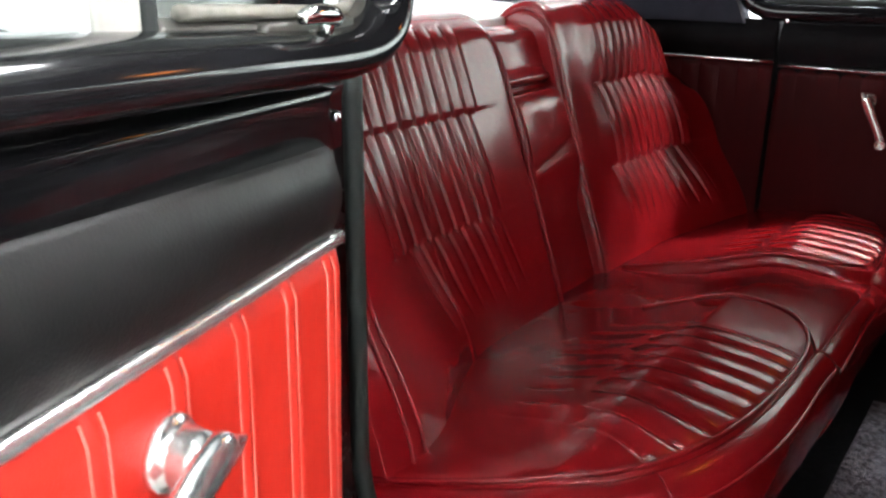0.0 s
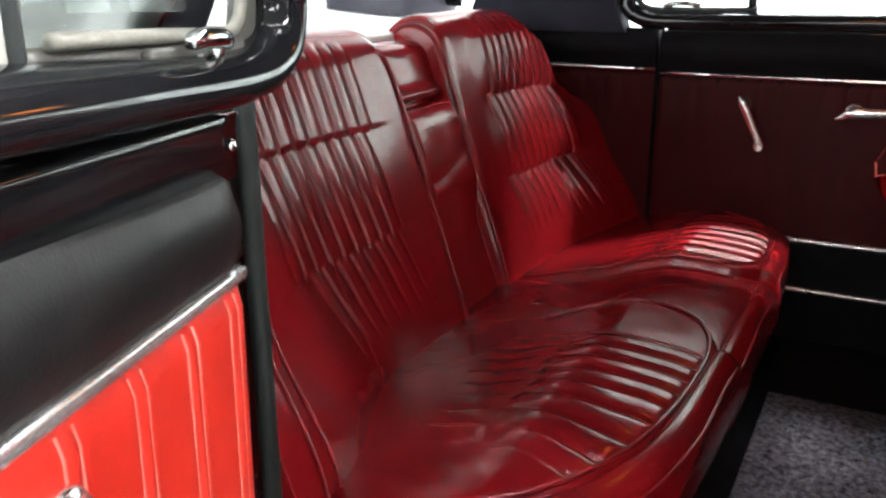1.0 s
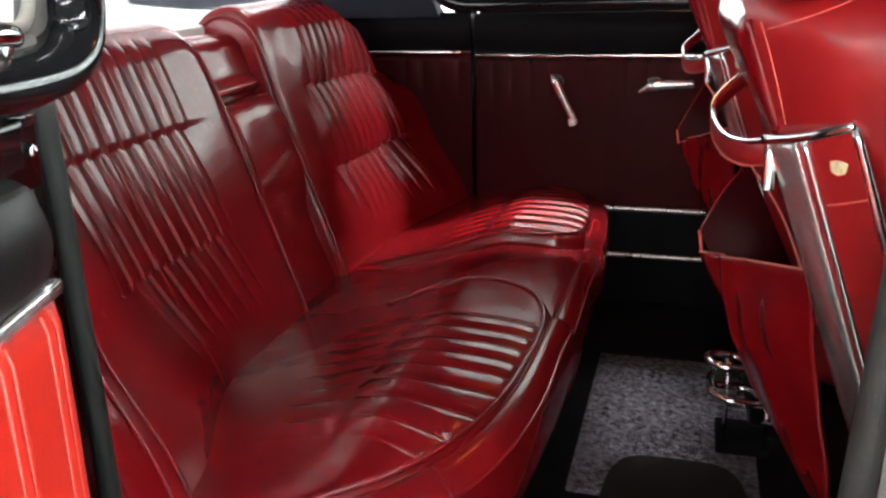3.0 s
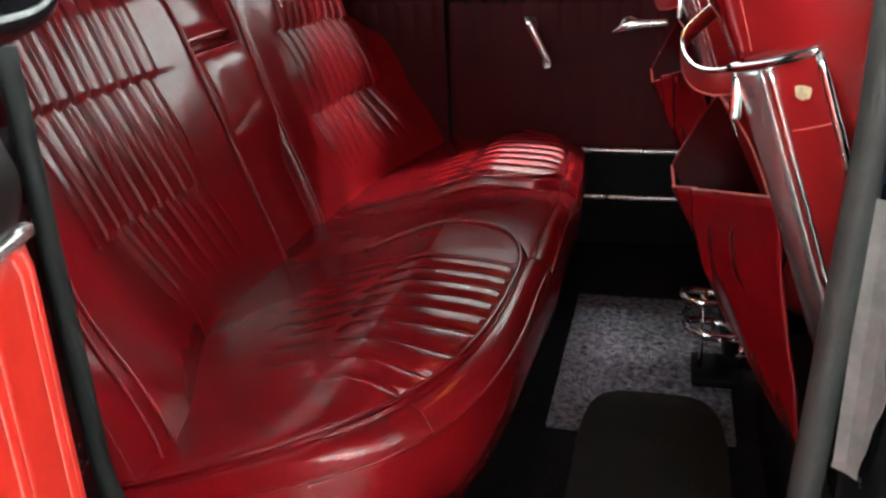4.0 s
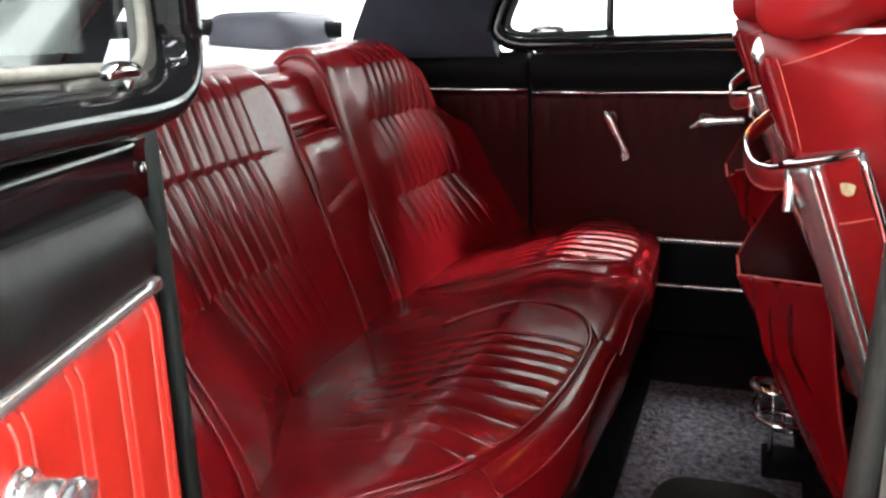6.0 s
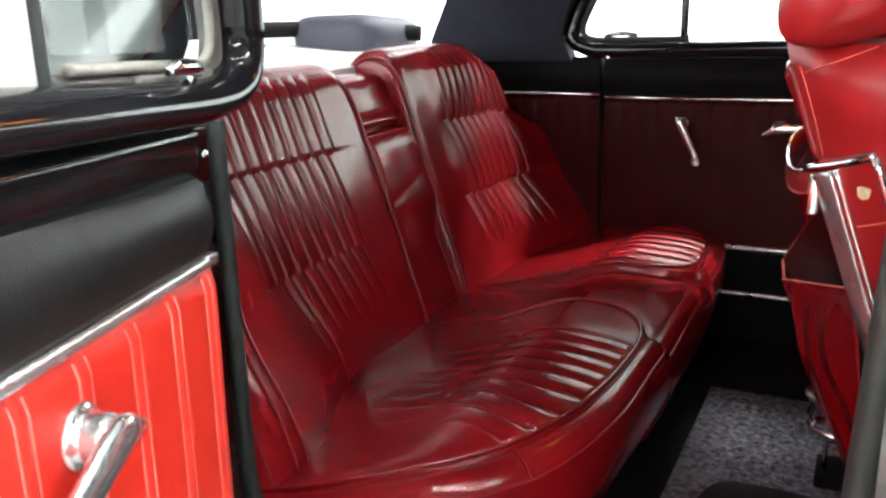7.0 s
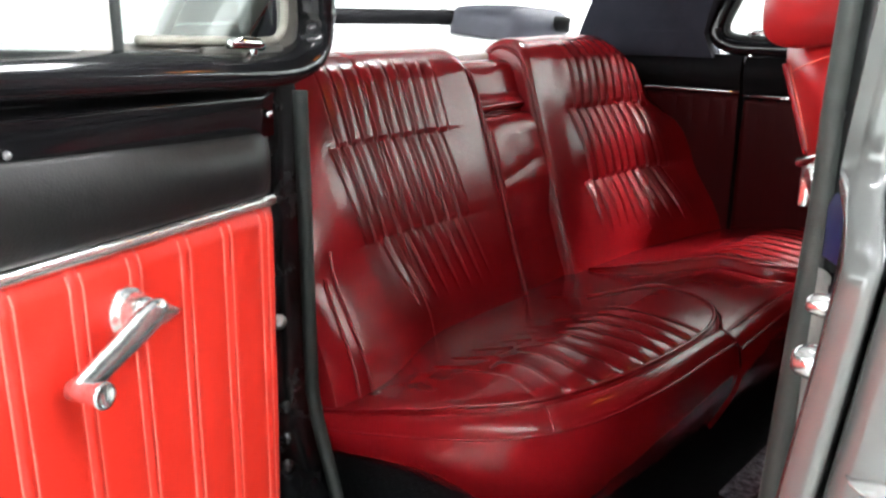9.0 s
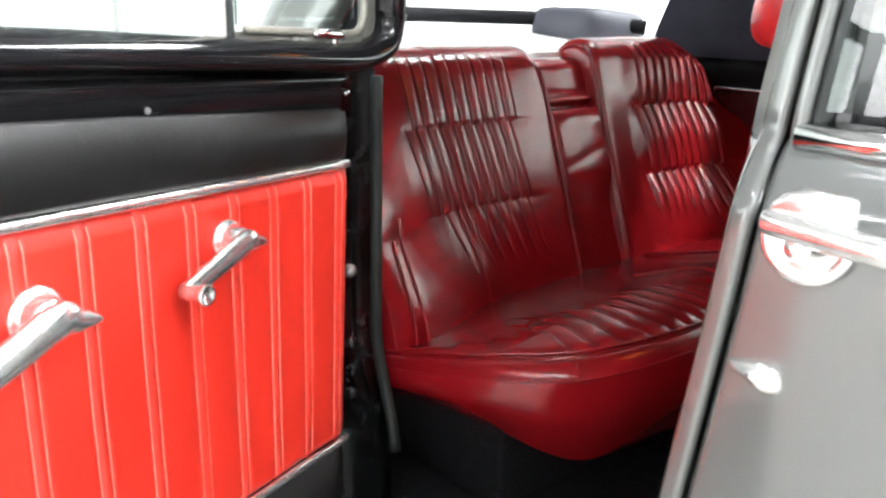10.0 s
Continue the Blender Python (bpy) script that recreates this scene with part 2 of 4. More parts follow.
# Added glowing sheets; the western one is dimmer to cut glare on the cushion.
for x0, x1, glow in ((-1.8, 10.9, DAYLIGHT_N), (-12, -1.8, GLOW_DIM)):
    sky = attach("backdrop", [(x0, 6.5, -1), (x1, 6.5, -1), (x1, 6.5, 7), (x0, 6.5, 7)], [(0, 1, 2, 3)], glow, None, "", True)
    tagged(sky, "plain glowing white sheet added outside the opening", "backdrop", kind="structure")
wall("wall_west", (-8.2, -7, 0), (-8, 5, 0.1), "white wall below a long daylight window")
wall("wall_west_top", (-8.2, -7, 4.1), (-8, 5, 4.4), "white wall above a long daylight window")
wall("wall_west_end", (-8.2, -7, 0.1), (-8, -1.0, 4.1), "plain white painted showroom wall")
win = thing("window_5", (-8.1, 2.0, 0.1), "long bright showroom window with white frames", "window", kind="structure")
for y in np.linspace(-0.95, 4.95, 4):
    part("window_frame", box_bm((-8.18, y - 0.05, 0.1), (-8.02, y + 0.05, 4.1), 0.01), WHITE, win)
sky = attach("backdrop", [(-11.9, -4, -1), (-11.9, 6.4, -1), (-11.9, 6.4, 7), (-11.9, -4, 7)], [(0, 1, 2, 3)], GLOW_DIM, None, "", True)
tagged(sky, "plain glowing white sheet added outside the opening", "backdrop", kind="structure")
wall("wall_east", (8, -7, 0), (8.2, 2.2, 4.4), "plain white painted showroom wall")
wall("wall_east_low", (8, 2.2, 0), (8.2, 5, 2.1), "white wall below the added east light opening")
wall("wall_east_top", (8, 2.2, 4.25), (8.2, 5, 4.4), "white wall above the added east light opening")
# Unseen high opening with a glowing sheet, added for highlights on the pleats.
win = thing("east_light_opening", (8.1, 3.6, 2.1), "unseen high opening with white frames, added to light the seat pleats", "window", kind="structure")
for y in np.linspace(2.25, 4.95, 4):
    part("window_frame", box_bm((8.02, y - 0.04, 2.1), (8.18, y + 0.04, 4.25), 0.01), WHITE, win)
sky = attach("backdrop", [(11, -10, -1), (11, -10, 7), (11, 6.4, 7), (11, 6.4, -1)], [(0, 1, 2, 3)], GLOW_EAST, None, "", True)
tagged(sky, "plain glowing white sheet added outside the opening", "backdrop", kind="structure")
ceiling_ob = part("ceiling", box_bm((-8.2, -7.2, 4.4), (8.2, 5.2, 4.6)), CEILING, None, "", True)
tagged(ceiling_ob, "plain dark grey showroom ceiling", "ceiling", kind="structure")
# Lamps out of view; the y -5.5 one is added to brighten the front seat.
for x, y, half in ((0.9, -0.2, 0.020), (4.3, -0.2, 0.14), (4.2, -4.2, 0.045), (0.9, -5.5, 0.045), (0.9, 3.1, 0.09), (4.3, 3.1, 0.12), (0.9, 3.5, 0.09), (4.3, 3.5, 0.12)):
    lamp = thing("ceiling_lamp", (x, y, 4.38), "unseen long white fluorescent ceiling lamp, switched on", "lamp", "ceiling lamps")
    part("lamp_housing", box_bm((x - 1.6, y - 0.17, 4.34), (x + 1.6, y + 0.17, 4.4), 0.01), WHITE, lamp)
    part("lamp_diffuser", box_bm((x - 1.55, y - half, 4.30), (x + 1.55, y + half, 4.338), 0.008), DIFFUSER, lamp)


# ---------------------------------------------------------------- the rear seat
YC = 0.905


def back_x(z):
    """The backrest's leaning face."""
    return -0.300 - 0.35 * (z - 0.85)


def back_profile(s):
    """s 0 to 1 up the face, 1 to 1.6 over the rounded top: x, z and the outward direction."""
    if s <= 1:
        z = 0.60 + s * (1.115 - 0.60)
        n = np.array([0.944, 0, 0.33])
        return np.array([back_x(z), 0, z]), n
    g = (s - 1) / 0.6 * math.radians(150)
    r = 0.055
    c = np.array([back_x(1.115), 0, 1.115]) - r * np.array([0.944, 0, 0.33])
    d = np.array([math.cos(g + math.radians(19)), 0, math.sin(g + math.radians(19))])
    return c + r * d, d


def pleat(f, p=0.45):
    """A sewn pleat's section over one width: a nearly flat pad with a sharp seam and a fine raised lip beside it."""
    g = min(f, 1 - f)
    return 0.5 * (1 - math.exp(-(g / 0.07) ** 2)) + 0.5 * abs(math.sin(math.pi * f)) ** p + 0.24 * math.exp(-((f - 0.12) / 0.045) ** 2)


def backrest_point(s, y, y0, y1, p0, p1, count, rows, wing):
    """A point of a backrest cushion's cover."""
    p, n = back_profile(s)
    z = p[2]
    e = min(y - y0, y1 - y)
    puff = 0.018 * (1 - math.exp(-max(e, 0) / 0.007)) if y > YC or y > 0.5 else 0.016 * (1 - math.exp(-max(e, 0) / 0.03))
    d = puff
    # pleats in rows divided by tucks
    k = 0
    for r in rows:
        if z < r:
            k += 1
    top = rows[k - 1] if k else 1.16
    low = rows[k] if k < len(rows) else 0.66
    u = (top - z) / (top - low)
    shift = 0.022 * (u - 0.5) + (0.016 if k == 0 else 0) * (z - 1.01) / 0.12
    if k == len(rows) and y < YC:
        p0, count = p0 + 0.055, count - 2
        shift += 0.014 + 0.030 * u
        p1 = p1 - 0.006
    f = (y - shift - p0) / (p1 - p0) * count
    inside = smooth01((y - shift - p0) / 0.012 + 0.5) * smooth01((p1 - y + shift) / 0.012 + 0.5)
    fade = 1.0
    if k == 0:
        fade = smooth01((1.150 - z) / 0.03)
    if k == len(rows):
        fade = smooth01((z - 0.715) / 0.08)
    if s > 1:
        fade *= smooth01((1.22 - s) / 0.20)
    d += inside * fade * ((0.0054, 0.0068, 0.0082)[k] * (pleat(f % 1.0, 0.8) - 0.66) if y < YC else 0.0125 * pleat(f % 1.0, 0.8) - 0.005)
    d += (0.001 if y < YC else 0.010) * math.sin(math.pi * min(1, max(0, u))) * smooth01((y - p0 + 0.05) / 0.06) * smooth01((p1 + 0.05 - y) / 0.06) * (1 if s <= 1 else 0)
    for r in rows:
        tuck = math.exp((z - r) / 0.030) if z < r else math.exp(-((z - r) / 0.003) ** 2)
        reach = smooth01((y - p0 + 0.03) / 0.03) * smooth01((p1 + 0.10 - y) / 0.12)
        d -= (0.0030 if y < YC else 0.0055) * tuck * reach if s <= 1 else 0
    d += 0.0022 * noise.noise(Vector((y * 7, z * 6, 3.1))) + 0.0004 * noise.noise(Vector((y * 24, z * 18, 7.7)))
    q = p + d * n
    u = y if y < YC else 2 * YC - y
    reach = 0.60 - 0.11 * smooth01((z - 0.70) / 0.16)
    q[0] += wing * (1.0 if y < YC else 0.75) * smooth01((reach - u) / 0.42) * smooth01((1.16 - z) / 0.30)
    q[0] -= 0.9 * max(0.0, 0.73 - z) ** 2
    # rounded inner top corner
    c = max(0.0, (u - 0.765) / 0.05)
    q[2] -= (0.026 if y < YC else 0.010) * min(c, 1.0) ** 2.5 * smooth01((z - 1.06) / 0.10)
    q[1] = y
    q[2] = max(q[2], 0.60 + 0.074 * smooth01((0.46 - u) / 0.18))
    if y > YC:
        q[2] += 0.016 * smooth01((z - 0.95) / 0.18)
        # sloping outer shoulder
        q[2] -= 0.125 * max(0.0, (0.45 - u) / 0.24) ** 1.5 * smooth01((z - 0.92) / 0.20)
    return q


def backrest(parent, y0, y1, p0, p1, count, rows, label):
    ny = 440
    ys = np.linspace(y0, y1, ny)
    ss = np.concatenate([np.linspace(0, 1, 130), np.linspace(1.02, 1.6, 26)])
    V = []
    for y in ys:
        for s in ss:
            V.append(backrest_point(s, y, y0, y1, p0, p1, count, rows, 0.145))
    V = np.array(V)
    nv = len(ss)
    F = grid_faces(ny, nv)
    # close the sides and back
    base = len(V)
    W = [V[i * nv + j] + np.array([-0.09, 0, -0.02]) for i in (0, ny - 1) for j in range(nv)]
    V2 = np.vstack([V, np.array(W)])
    for j in range(nv - 1):
        F.append((j, j + 1, base + j + 1, base + j))
        k = (ny - 1) * nv
        F.append((k + j + 1, k + j, base + nv + j, base + nv + j + 1))
    ob = attach("backrest", V2, F, LEATHER, parent, label)
    return ob


def welt(parent, pts, r=0.0042, name="piping"):
    return tube(name, pts, r, PIPING, parent, sides=8)


seat = thing("rear_seat", (-0.05, YC, 0.43), "deep red leather rear bench seat with pleated cushions", "car seat")
ROWS = (1.013, 0.853)
near_back = backrest(seat, 0.17, 0.815, 0.385, 0.685, 9, ROWS, "oxblood leather backrest half with sewn pleats")
far_back = backrest(seat, 0.995, 1.62, 1.135, 1.465, 9, ROWS, "oxblood leather backrest half with sewn pleats")
for ob, y, a in ((near_back, 0.812, (0.17, 0.815, 0.385, 0.685)), (far_back, 0.998, (0.995, 1.62, 1.135, 1.465))):
    run = []
    for s in np.linspace(0.05, 1.5, 60):
        q = backrest_point(s, y, *a, 9, ROWS, 0.145)
        run.append(q + np.array([0.008, 0, 0.002]))
    welt(ob, run, 0.0045)
for y, zs in ((0.232, (0.655, 0.88)), (0.205, (0.65, 0.85))):
    run = [backrest_point((z - 0.60) / 0.515, y + 0.05 * ((z - 0.63) / 0.3) ** 2, 0.17, 0.815, 0.385, 0.685, 9, ROWS, 0.145) + np.array([0.003, 0, 0])
           for z in np.linspace(*zs, 30)]
    welt(near_back, run, 0.0026)


def centre_panel():
    """The plain leather between the two backrest halves, with the armrest pad folded into it."""
    ys = np.linspace(0.80, 1.01, 60)
    ss = np.concatenate([np.linspace(0, 1, 150), np.linspace(1.02, 1.6, 20)])
    V = []
    for y in ys:
        for s in ss:
            p, n = back_profile(s)
            v = (y - 0.905) / 0.105
            d = -0.016 + 0.004 * (1 - v * v)
            z = p[2]
            edge = smooth01((1 - abs(v)) / 0.25)
            if s <= 1:
                top = 1.036
                if z < top:
                    roll = math.sqrt(max(0.0, 1 - max(0.0, 1 - (top - z) / 0.05) ** 2))
                    lower = smooth01((z - 0.79) / 0.10)
                    d += edge * roll * (0.004 + 0.030 * lower)
                    d -= 0.0016 * math.exp(-((z - 0.915 - 0.25 * (y - 0.9)) / 0.012) ** 2) * edge
                else:
                    d += 0.013 * edge * math.exp(-((z - top - 0.012) / 0.015) ** 2)
                d -= 0.022 * math.exp(-((z - top) / 0.006) ** 2) * edge
                d += 0.0022 * noise.noise(Vector((y * 16, z * 14, 1.3))) * edge
            q = p + d * n
            q[1] = y
            V.append(q)
    return attach("armrest", V, grid_faces(len(ys), len(ss)), LEATHER, seat, "folded leather centre armrest with a slack, creased pad")


arm = centre_panel()
tube("piping", [backrest_point(s, 0.826, 0.7, 0.95, 2, 3, 1, ROWS, 0) + np.array([-0.012, 0, 0]) for s in np.linspace(0.1, 0.82, 40)], 0.0035, PIPING, arm, sides=8)


HALF = 0.755


def cushion_front(y):
    """Plan of the piped front edge."""
    v = min(abs((y - YC) / HALF), 1.0)
    return -0.25 + 0.468 * max(1e-6, 1 - v ** 6) ** 0.62


def near_edge(x):
    """The inner edge of the near half's raised, piped panel."""
    return 0.775 + 0.057 * smooth01((x + 0.06) / 0.12) - 0.10 * max(0.0, (x - 0.10) / 0.118) ** 3


def far_edge(x):
    return 1.035 + 0.055 * smooth01((x + 0.2) / 0.33) + 0.05 * max(0.0, (x - 0.15) / 0.07) ** 3


def pad_ribs(f):
    """Section over one pleat: a low flat-topped pad dropping into a sharp seam."""
    g = abs(2 * (f % 1.0) - 1)
    return (1 - g ** 3.2) ** 0.85


def cushion_top(x, y):
    xf = cushion_front(y)
    v = abs(y - YC)
    rise = min(1.0, (x + 0.27) / 0.34)
    z = 0.664 + (0.085 - 0.022 * smooth01((v - 0.40) / 0.36)) * (0.9 * rise + 0.1 * smooth01(rise)) - 0.03 * max(0.0, rise - 0.8) ** 2
    z += 0.006 * math.sin(math.pi * min(max((x + 0.05) / 0.26, 0.0), 1.0)) * smooth01((0.70 - v) / 0.2)
    # the plain, lower strip between the raised halves
    a, b = near_edge(x), far_edge(x)
    fore = smooth01((x + 0.24) / 0.18)
    hollow = smooth01((y - a) / 0.022) * smooth01((b - y) / 0.012)
    z -= 0.021 * hollow * fore
    z += 0.007 * fore * math.sin(math.pi * min(max((y - a) / (b - a), 0.0), 1.0)) ** 0.7
    z -= 0.003 * math.exp(-((y - a) / 0.006) ** 2) * smooth01((x + 0.02) / 0.06)
    # rounding off to the front edge
    e = max(xf - x, 0.0)
    z -= 0.010 * math.exp(-e / 0.016)
    # pleats, flat-topped, fanning a little towards the door
    for p0, p1, side in ((0.338, 0.682, 1), (1.135, 1.475, -1)):
        if p0 - 0.05 < y < p1 + 0.05:
            fan = 0.022 * smooth01((x - 0.07) / 0.10) - 0.006 * smooth01((0.05 - x) / 0.1)
            outer = smooth01((0.52 - y) / 0.18) if side > 0 else smooth01((y - 1.29) / 0.18)
            w = y + side * fan * outer
            f = (w - p0) / (p1 - p0) * 8
            inside = smooth01((w - p0) / 0.010 + 0.5) * smooth01((p1 - w) / 0.010 + 0.5)
            line = 0.022 + 0.006 * math.sin(y * 41)
            front = smooth01((x - line) / 0.030) * (0.60 + 0.40 * smooth01((x - line) / 0.09))
            aft = 0.34 * smooth01((line - x) / 0.02) * smooth01((x + 0.10) / 0.08)
            edge = smooth01((xf - x - 0.003) / 0.010)
            z += inside * (front + aft) * edge * ((0.0062 if side > 0 else 0.0075) * pad_ribs(f) - 0.0044)
            z += 0.0006 * inside * math.exp(-((x - line + 0.004) / 0.008) ** 2) * math.sin(f * math.pi * 2) - 0.0013 * inside * math.exp(-((x - line) / 0.010) ** 2)
    z += 0.0028 * noise.noise(Vector((x * 7, y * 6, 0.4))) + 0.0005 * noise.noise(Vector((x * 26, y * 22, 5.4)))
    # drag creases at the door end
    z += 0.0012 * smooth01((0.36 - y) / 0.08) * noise.noise(Vector((x * 16 + y * 30, y * 12 - x * 8, 2.2)))
    return z


def cushion_rim(y, t):
    """From the piped edge (t 0) over the sloping band to its lower seam (t 0.3), then down the front (t 1)."""
    xf = cushion_front(y)
    h = 0.002
    ya, yb = max(y - h, YC - HALF + 0.0005), min(y + h, YC + HALF - 0.0005)
    slope = (cushion_front(yb) - cushion_front(ya)) / (yb - ya)
    n = np.array([1.0, -slope])
    n = n / np.linalg.norm(n)
    v = abs(y - YC)
    wide = 0.032 + 0.016 * math.exp(-((v - 0.61) / 0.13) ** 2)
    wide *= 0.45 + 0.55 * smooth01((HALF - v) / 0.10)
    z0 = cushion_top(xf, y)
    if t < 0.3:
        u = t / 0.3
        out, z = wide * u, z0 - 0.004 * math.exp(-(u / 0.10) ** 2) + 0.004 * math.sin(math.pi * u) - 0.016 * u ** 1.6
        z -= 0.002 * math.exp(-((1 - u) / 0.06) ** 2)
    else:
        u = (t - 0.3) / 0.7
        out = wide + 0.013 * math.sin(min(1.0, u * 1.35) * math.pi * 0.62) - 0.048 * u ** 2.6
        drop = 0.058 + 0.104 * smooth01((HALF - v) / 0.20)
        z = z0 - 0.016 - drop * (0.25 * u + 0.75 * u ** 1.25) - 0.002 * math.exp(-(u / 0.03) ** 2)
    out += 0.003 * noise.noise(Vector((y * 7, t * 3, 9.1)))
    return np.array([xf + n[0] * out, y + n[1] * out, z])


def cushion():
    th = np.linspace(-math.pi / 2 + 0.02, math.pi / 2 - 0.02, 60)
    ends = YC + HALF * np.sin(th)
    ys = np.unique(np.concatenate([ends, np.arange(YC - 0.68, YC + 0.68, 0.0024)]))
    ss = np.concatenate([np.linspace(0, 0.5, 34), np.linspace(0.51, 0.95, 46), np.linspace(0.957, 1, 14)])
    ts = np.concatenate([np.linspace(0.012, 0.30, 16), np.linspace(0.312, 1, 28)])
    V = []
    for y in ys:
        xf = cushion_front(y)
        for s in ss:
            x = -0.27 + s * (xf + 0.27)
            V.append((x, y, cushion_top(x, y)))
        for t in ts:
            V.append(cushion_rim(y, t))
    nv = len(ss) + len(ts)
    return attach("seat_cushion", V, grid_faces(len(ys), nv), LEATHER, seat, "wide oxblood leather bench cushion with pleats running front to back", flip=True)


cush = cushion()


def rounded_run(pts, lift, reach=9):
    """Evens out a plan line's corner and lays it back on the cushion."""
    P = np.array(pts, float)
    step = np.concatenate([[0], np.cumsum(np.linalg.norm(np.diff(P, axis=0), axis=1))])
    even = np.linspace(0, step[-1], 150)
    P = np.stack([np.interp(even, step, P[:, i]) for i in (0, 1)], 1)
    Q = []
    for i in range(len(P)):
        k = min(i, len(P) - 1 - i, reach)
        Q.append(P[i - k:i + k + 1].mean(0))
    return [(x, y, cushion_top(x, y) + lift) for x, y in Q]


run = [(cushion_front(y) - 0.002, y) for y in np.linspace(0.165, 0.66, 90)]
run += [(x, near_edge(x)) for x in np.linspace(0.212, -0.06, 40)]
welt(cush, rounded_run(run, 0.0022), 0.0036)
run = [(x, far_edge(x)) for x in np.linspace(-0.21, 0.208, 40)]
run += [(cushion_front(y) - 0.002, y) for y in np.linspace(1.17, 1.64, 60)]
welt(cush, rounded_run(run, 0.0022), 0.0036)
welt(cush, [cushion_rim(y, 0.30) + np.array([0.0005, 0, -0.0005]) for y in np.linspace(0.158, 1.652, 200)], 0.0022, "lower_seam")
welt(cush, [cushion_rim(0.318, t) for t in np.linspace(0.0, 0.30, 10)], 0.0014, "cross_seam")
part("seat_base", box_bm((-0.30, 0.26, 0.43), (0.06, 1.55, 0.60), 0.01), CARPET_BLACK, seat, "black carpeted seat riser")


# ---------------------------------------------------------------- the open rear door
D_ALONG, D_OUT = np.array([0.3340, -0.9426, 0.0]), np.array([0.9426, 0.3340, 0.0])


def dp(a, n, z):
    """Door place: a along from the hinge edge, n out of the trim face, z up."""
    q = D_ALONG * a + D_OUT * (n - 0.0095)
    return np.array([q[0], q[1], z + 0.035 * max(0.0, a)])


door = thing("open_rear_door", (0.0, -0.02, 0.40), "wide-open black car door with a bright red pleated vinyl trim panel", "car door")
LEN = 0.98


def strip(name, profile, mat, parent, a0=0.0, a1=LEN, steps=40, label="", closed=True, slope=0.0):
    """A section (n, z) run along the door; slope leans the inner end with height."""
    V = []
    for i in range(steps + 1):
        a = a0 + (a1 - a0) * i / steps
        for n, z in profile:
            V.append(dp(a, n, z))
    F = grid_faces(steps + 1, len(profile), False, closed)
    F.append(tuple(range(len(profile))))
    F.append(tuple(steps * len(profile) + k for k in reversed(range(len(profile)))))
    return attach(name, V, F, mat, parent, label, flip=True)


def red_panel():
    sa = np.concatenate([np.linspace(0, 0.02, 8), np.linspace(0.022, LEN, 420)])
    zs = np.concatenate([np.linspace(0.647, 0.662, 6), np.linspace(0.667, 1.0, 50), np.linspace(1.004, 1.037, 10)])
    V = []
    for start in sa:
        for z in zs:
            a = start - 0.006
            d = 0.010 * min(1, (start + 0.0006) / 0.012) ** 0.5 * min(1, (1.0385 - z) / 0.02) ** 0.5 * min(1, (z - 0.645) / 0.012) ** 0.5
            g = (a - 0.0165 - 0.004 * math.sin((z - 0.65) * 5) + 0.0342) % 0.0675
            for c in (-0.007, 0.007):
                d -= 0.0010 * math.exp(-((g - 0.0342 - c) / 0.0022) ** 2)
            d += 0.0018 * math.exp(-((g - 0.0342) / 0.004) ** 2)
            d += 0.0012 * noise.noise(Vector((a * 9, z * 8, 2.2)))
            V.append(dp(a + 0.018 * (1.037 - z) / 0.38 * max(0, 1 - a / 0.3), d, z))
    return attach("trim_panel", V, grid_faces(len(sa), len(zs)), VINYL, door, "bright red vinyl panel with double-stitched upright pleats", flip=True)


panel = red_panel()
a = 0.0165
while a < LEN - 0.02:
    for c in (-0.007, 0.007):
        run = []
        for z in np.linspace(0.654, 1.030, 36):
            w = a + c + 0.004 * math.sin((z - 0.65) * 5)
            run.append(dp(w + 0.018 * (1.037 - z) / 0.38 * max(0, 1 - w / 0.3), 0.0092 * min(1, (1.0385 - z) / 0.02) ** 0.5, z))
        tube("stitch_line", run, 0.0012, STITCH, panel, sides=6)
    a += 0.0675
strip("chrome_strip", [(0.004, 1.0375), (0.0105, 1.0375), (0.0125, 1.040), (0.0125, 1.0455), (0.0105, 1.048), (0.004, 1.048)], SATIN, door, 0.0, LEN)
V = []
for i in range(41):
    a = -0.004 + (LEN + 0.004) * i / 40
    top = 1.117 + 0.014 * smooth01((a + 0.02) / 0.55)
    end = min(1.0, (a + 0.0045) / 0.010) ** 0.5
    V.append(dp(a, 0.0, 1.049))
    for k in range(15):
        V.append(dp(a, end * (0.004 + 0.016 * math.sin(math.pi * (0.12 + 0.80 * k / 14))), 1.050 + (top - 1.050) * k / 14))
    V.append(dp(a, 0.0, top + 0.001))
F = grid_faces(41, 17) + [tuple(range(17))]
attach("upper_pad", V, F, BLACK_PAD, door, "black padded vinyl upper roll", flip=True)
strip("sill_plate", [(-0.02, 1.112), (0.008, 1.112), (0.009, 1.150), (0.011, 1.158), (-0.02, 1.158)], PAINT, door, -0.008, LEN)
strip("lower_chrome", [(0.004, 0.636), (0.012, 0.636), (0.014, 0.641), (0.012, 0.646), (0.004, 0.646)], SATIN, door, 0.009, LEN)
strip("kick_panel", [(-0.01, 0.42), (0.004, 0.42), (0.008, 0.50), (0.008, 0.635), (-0.01, 0.635)], BLACK_PAD, door, 0.018, LEN, label="black kick panel")


def shell_section(a):
    return [(-0.002, 1.150), (-0.002, 0.40), (-0.05, 0.34), (-0.115, 0.36), (-0.145, 0.62), (-0.150, 0.90), (-0.135, 1.10), (-0.075, 1.17), (-0.03, 1.17)]


V = []
for i in range(30):
    a = 0.004 + (LEN - 0.004) * i / 29
    for n, z in shell_section(a):
        V.append(dp(a + (0.018 * (1.037 - min(z, 1.037)) / 0.38 * max(0, 1 - a / 0.3)), n, z))
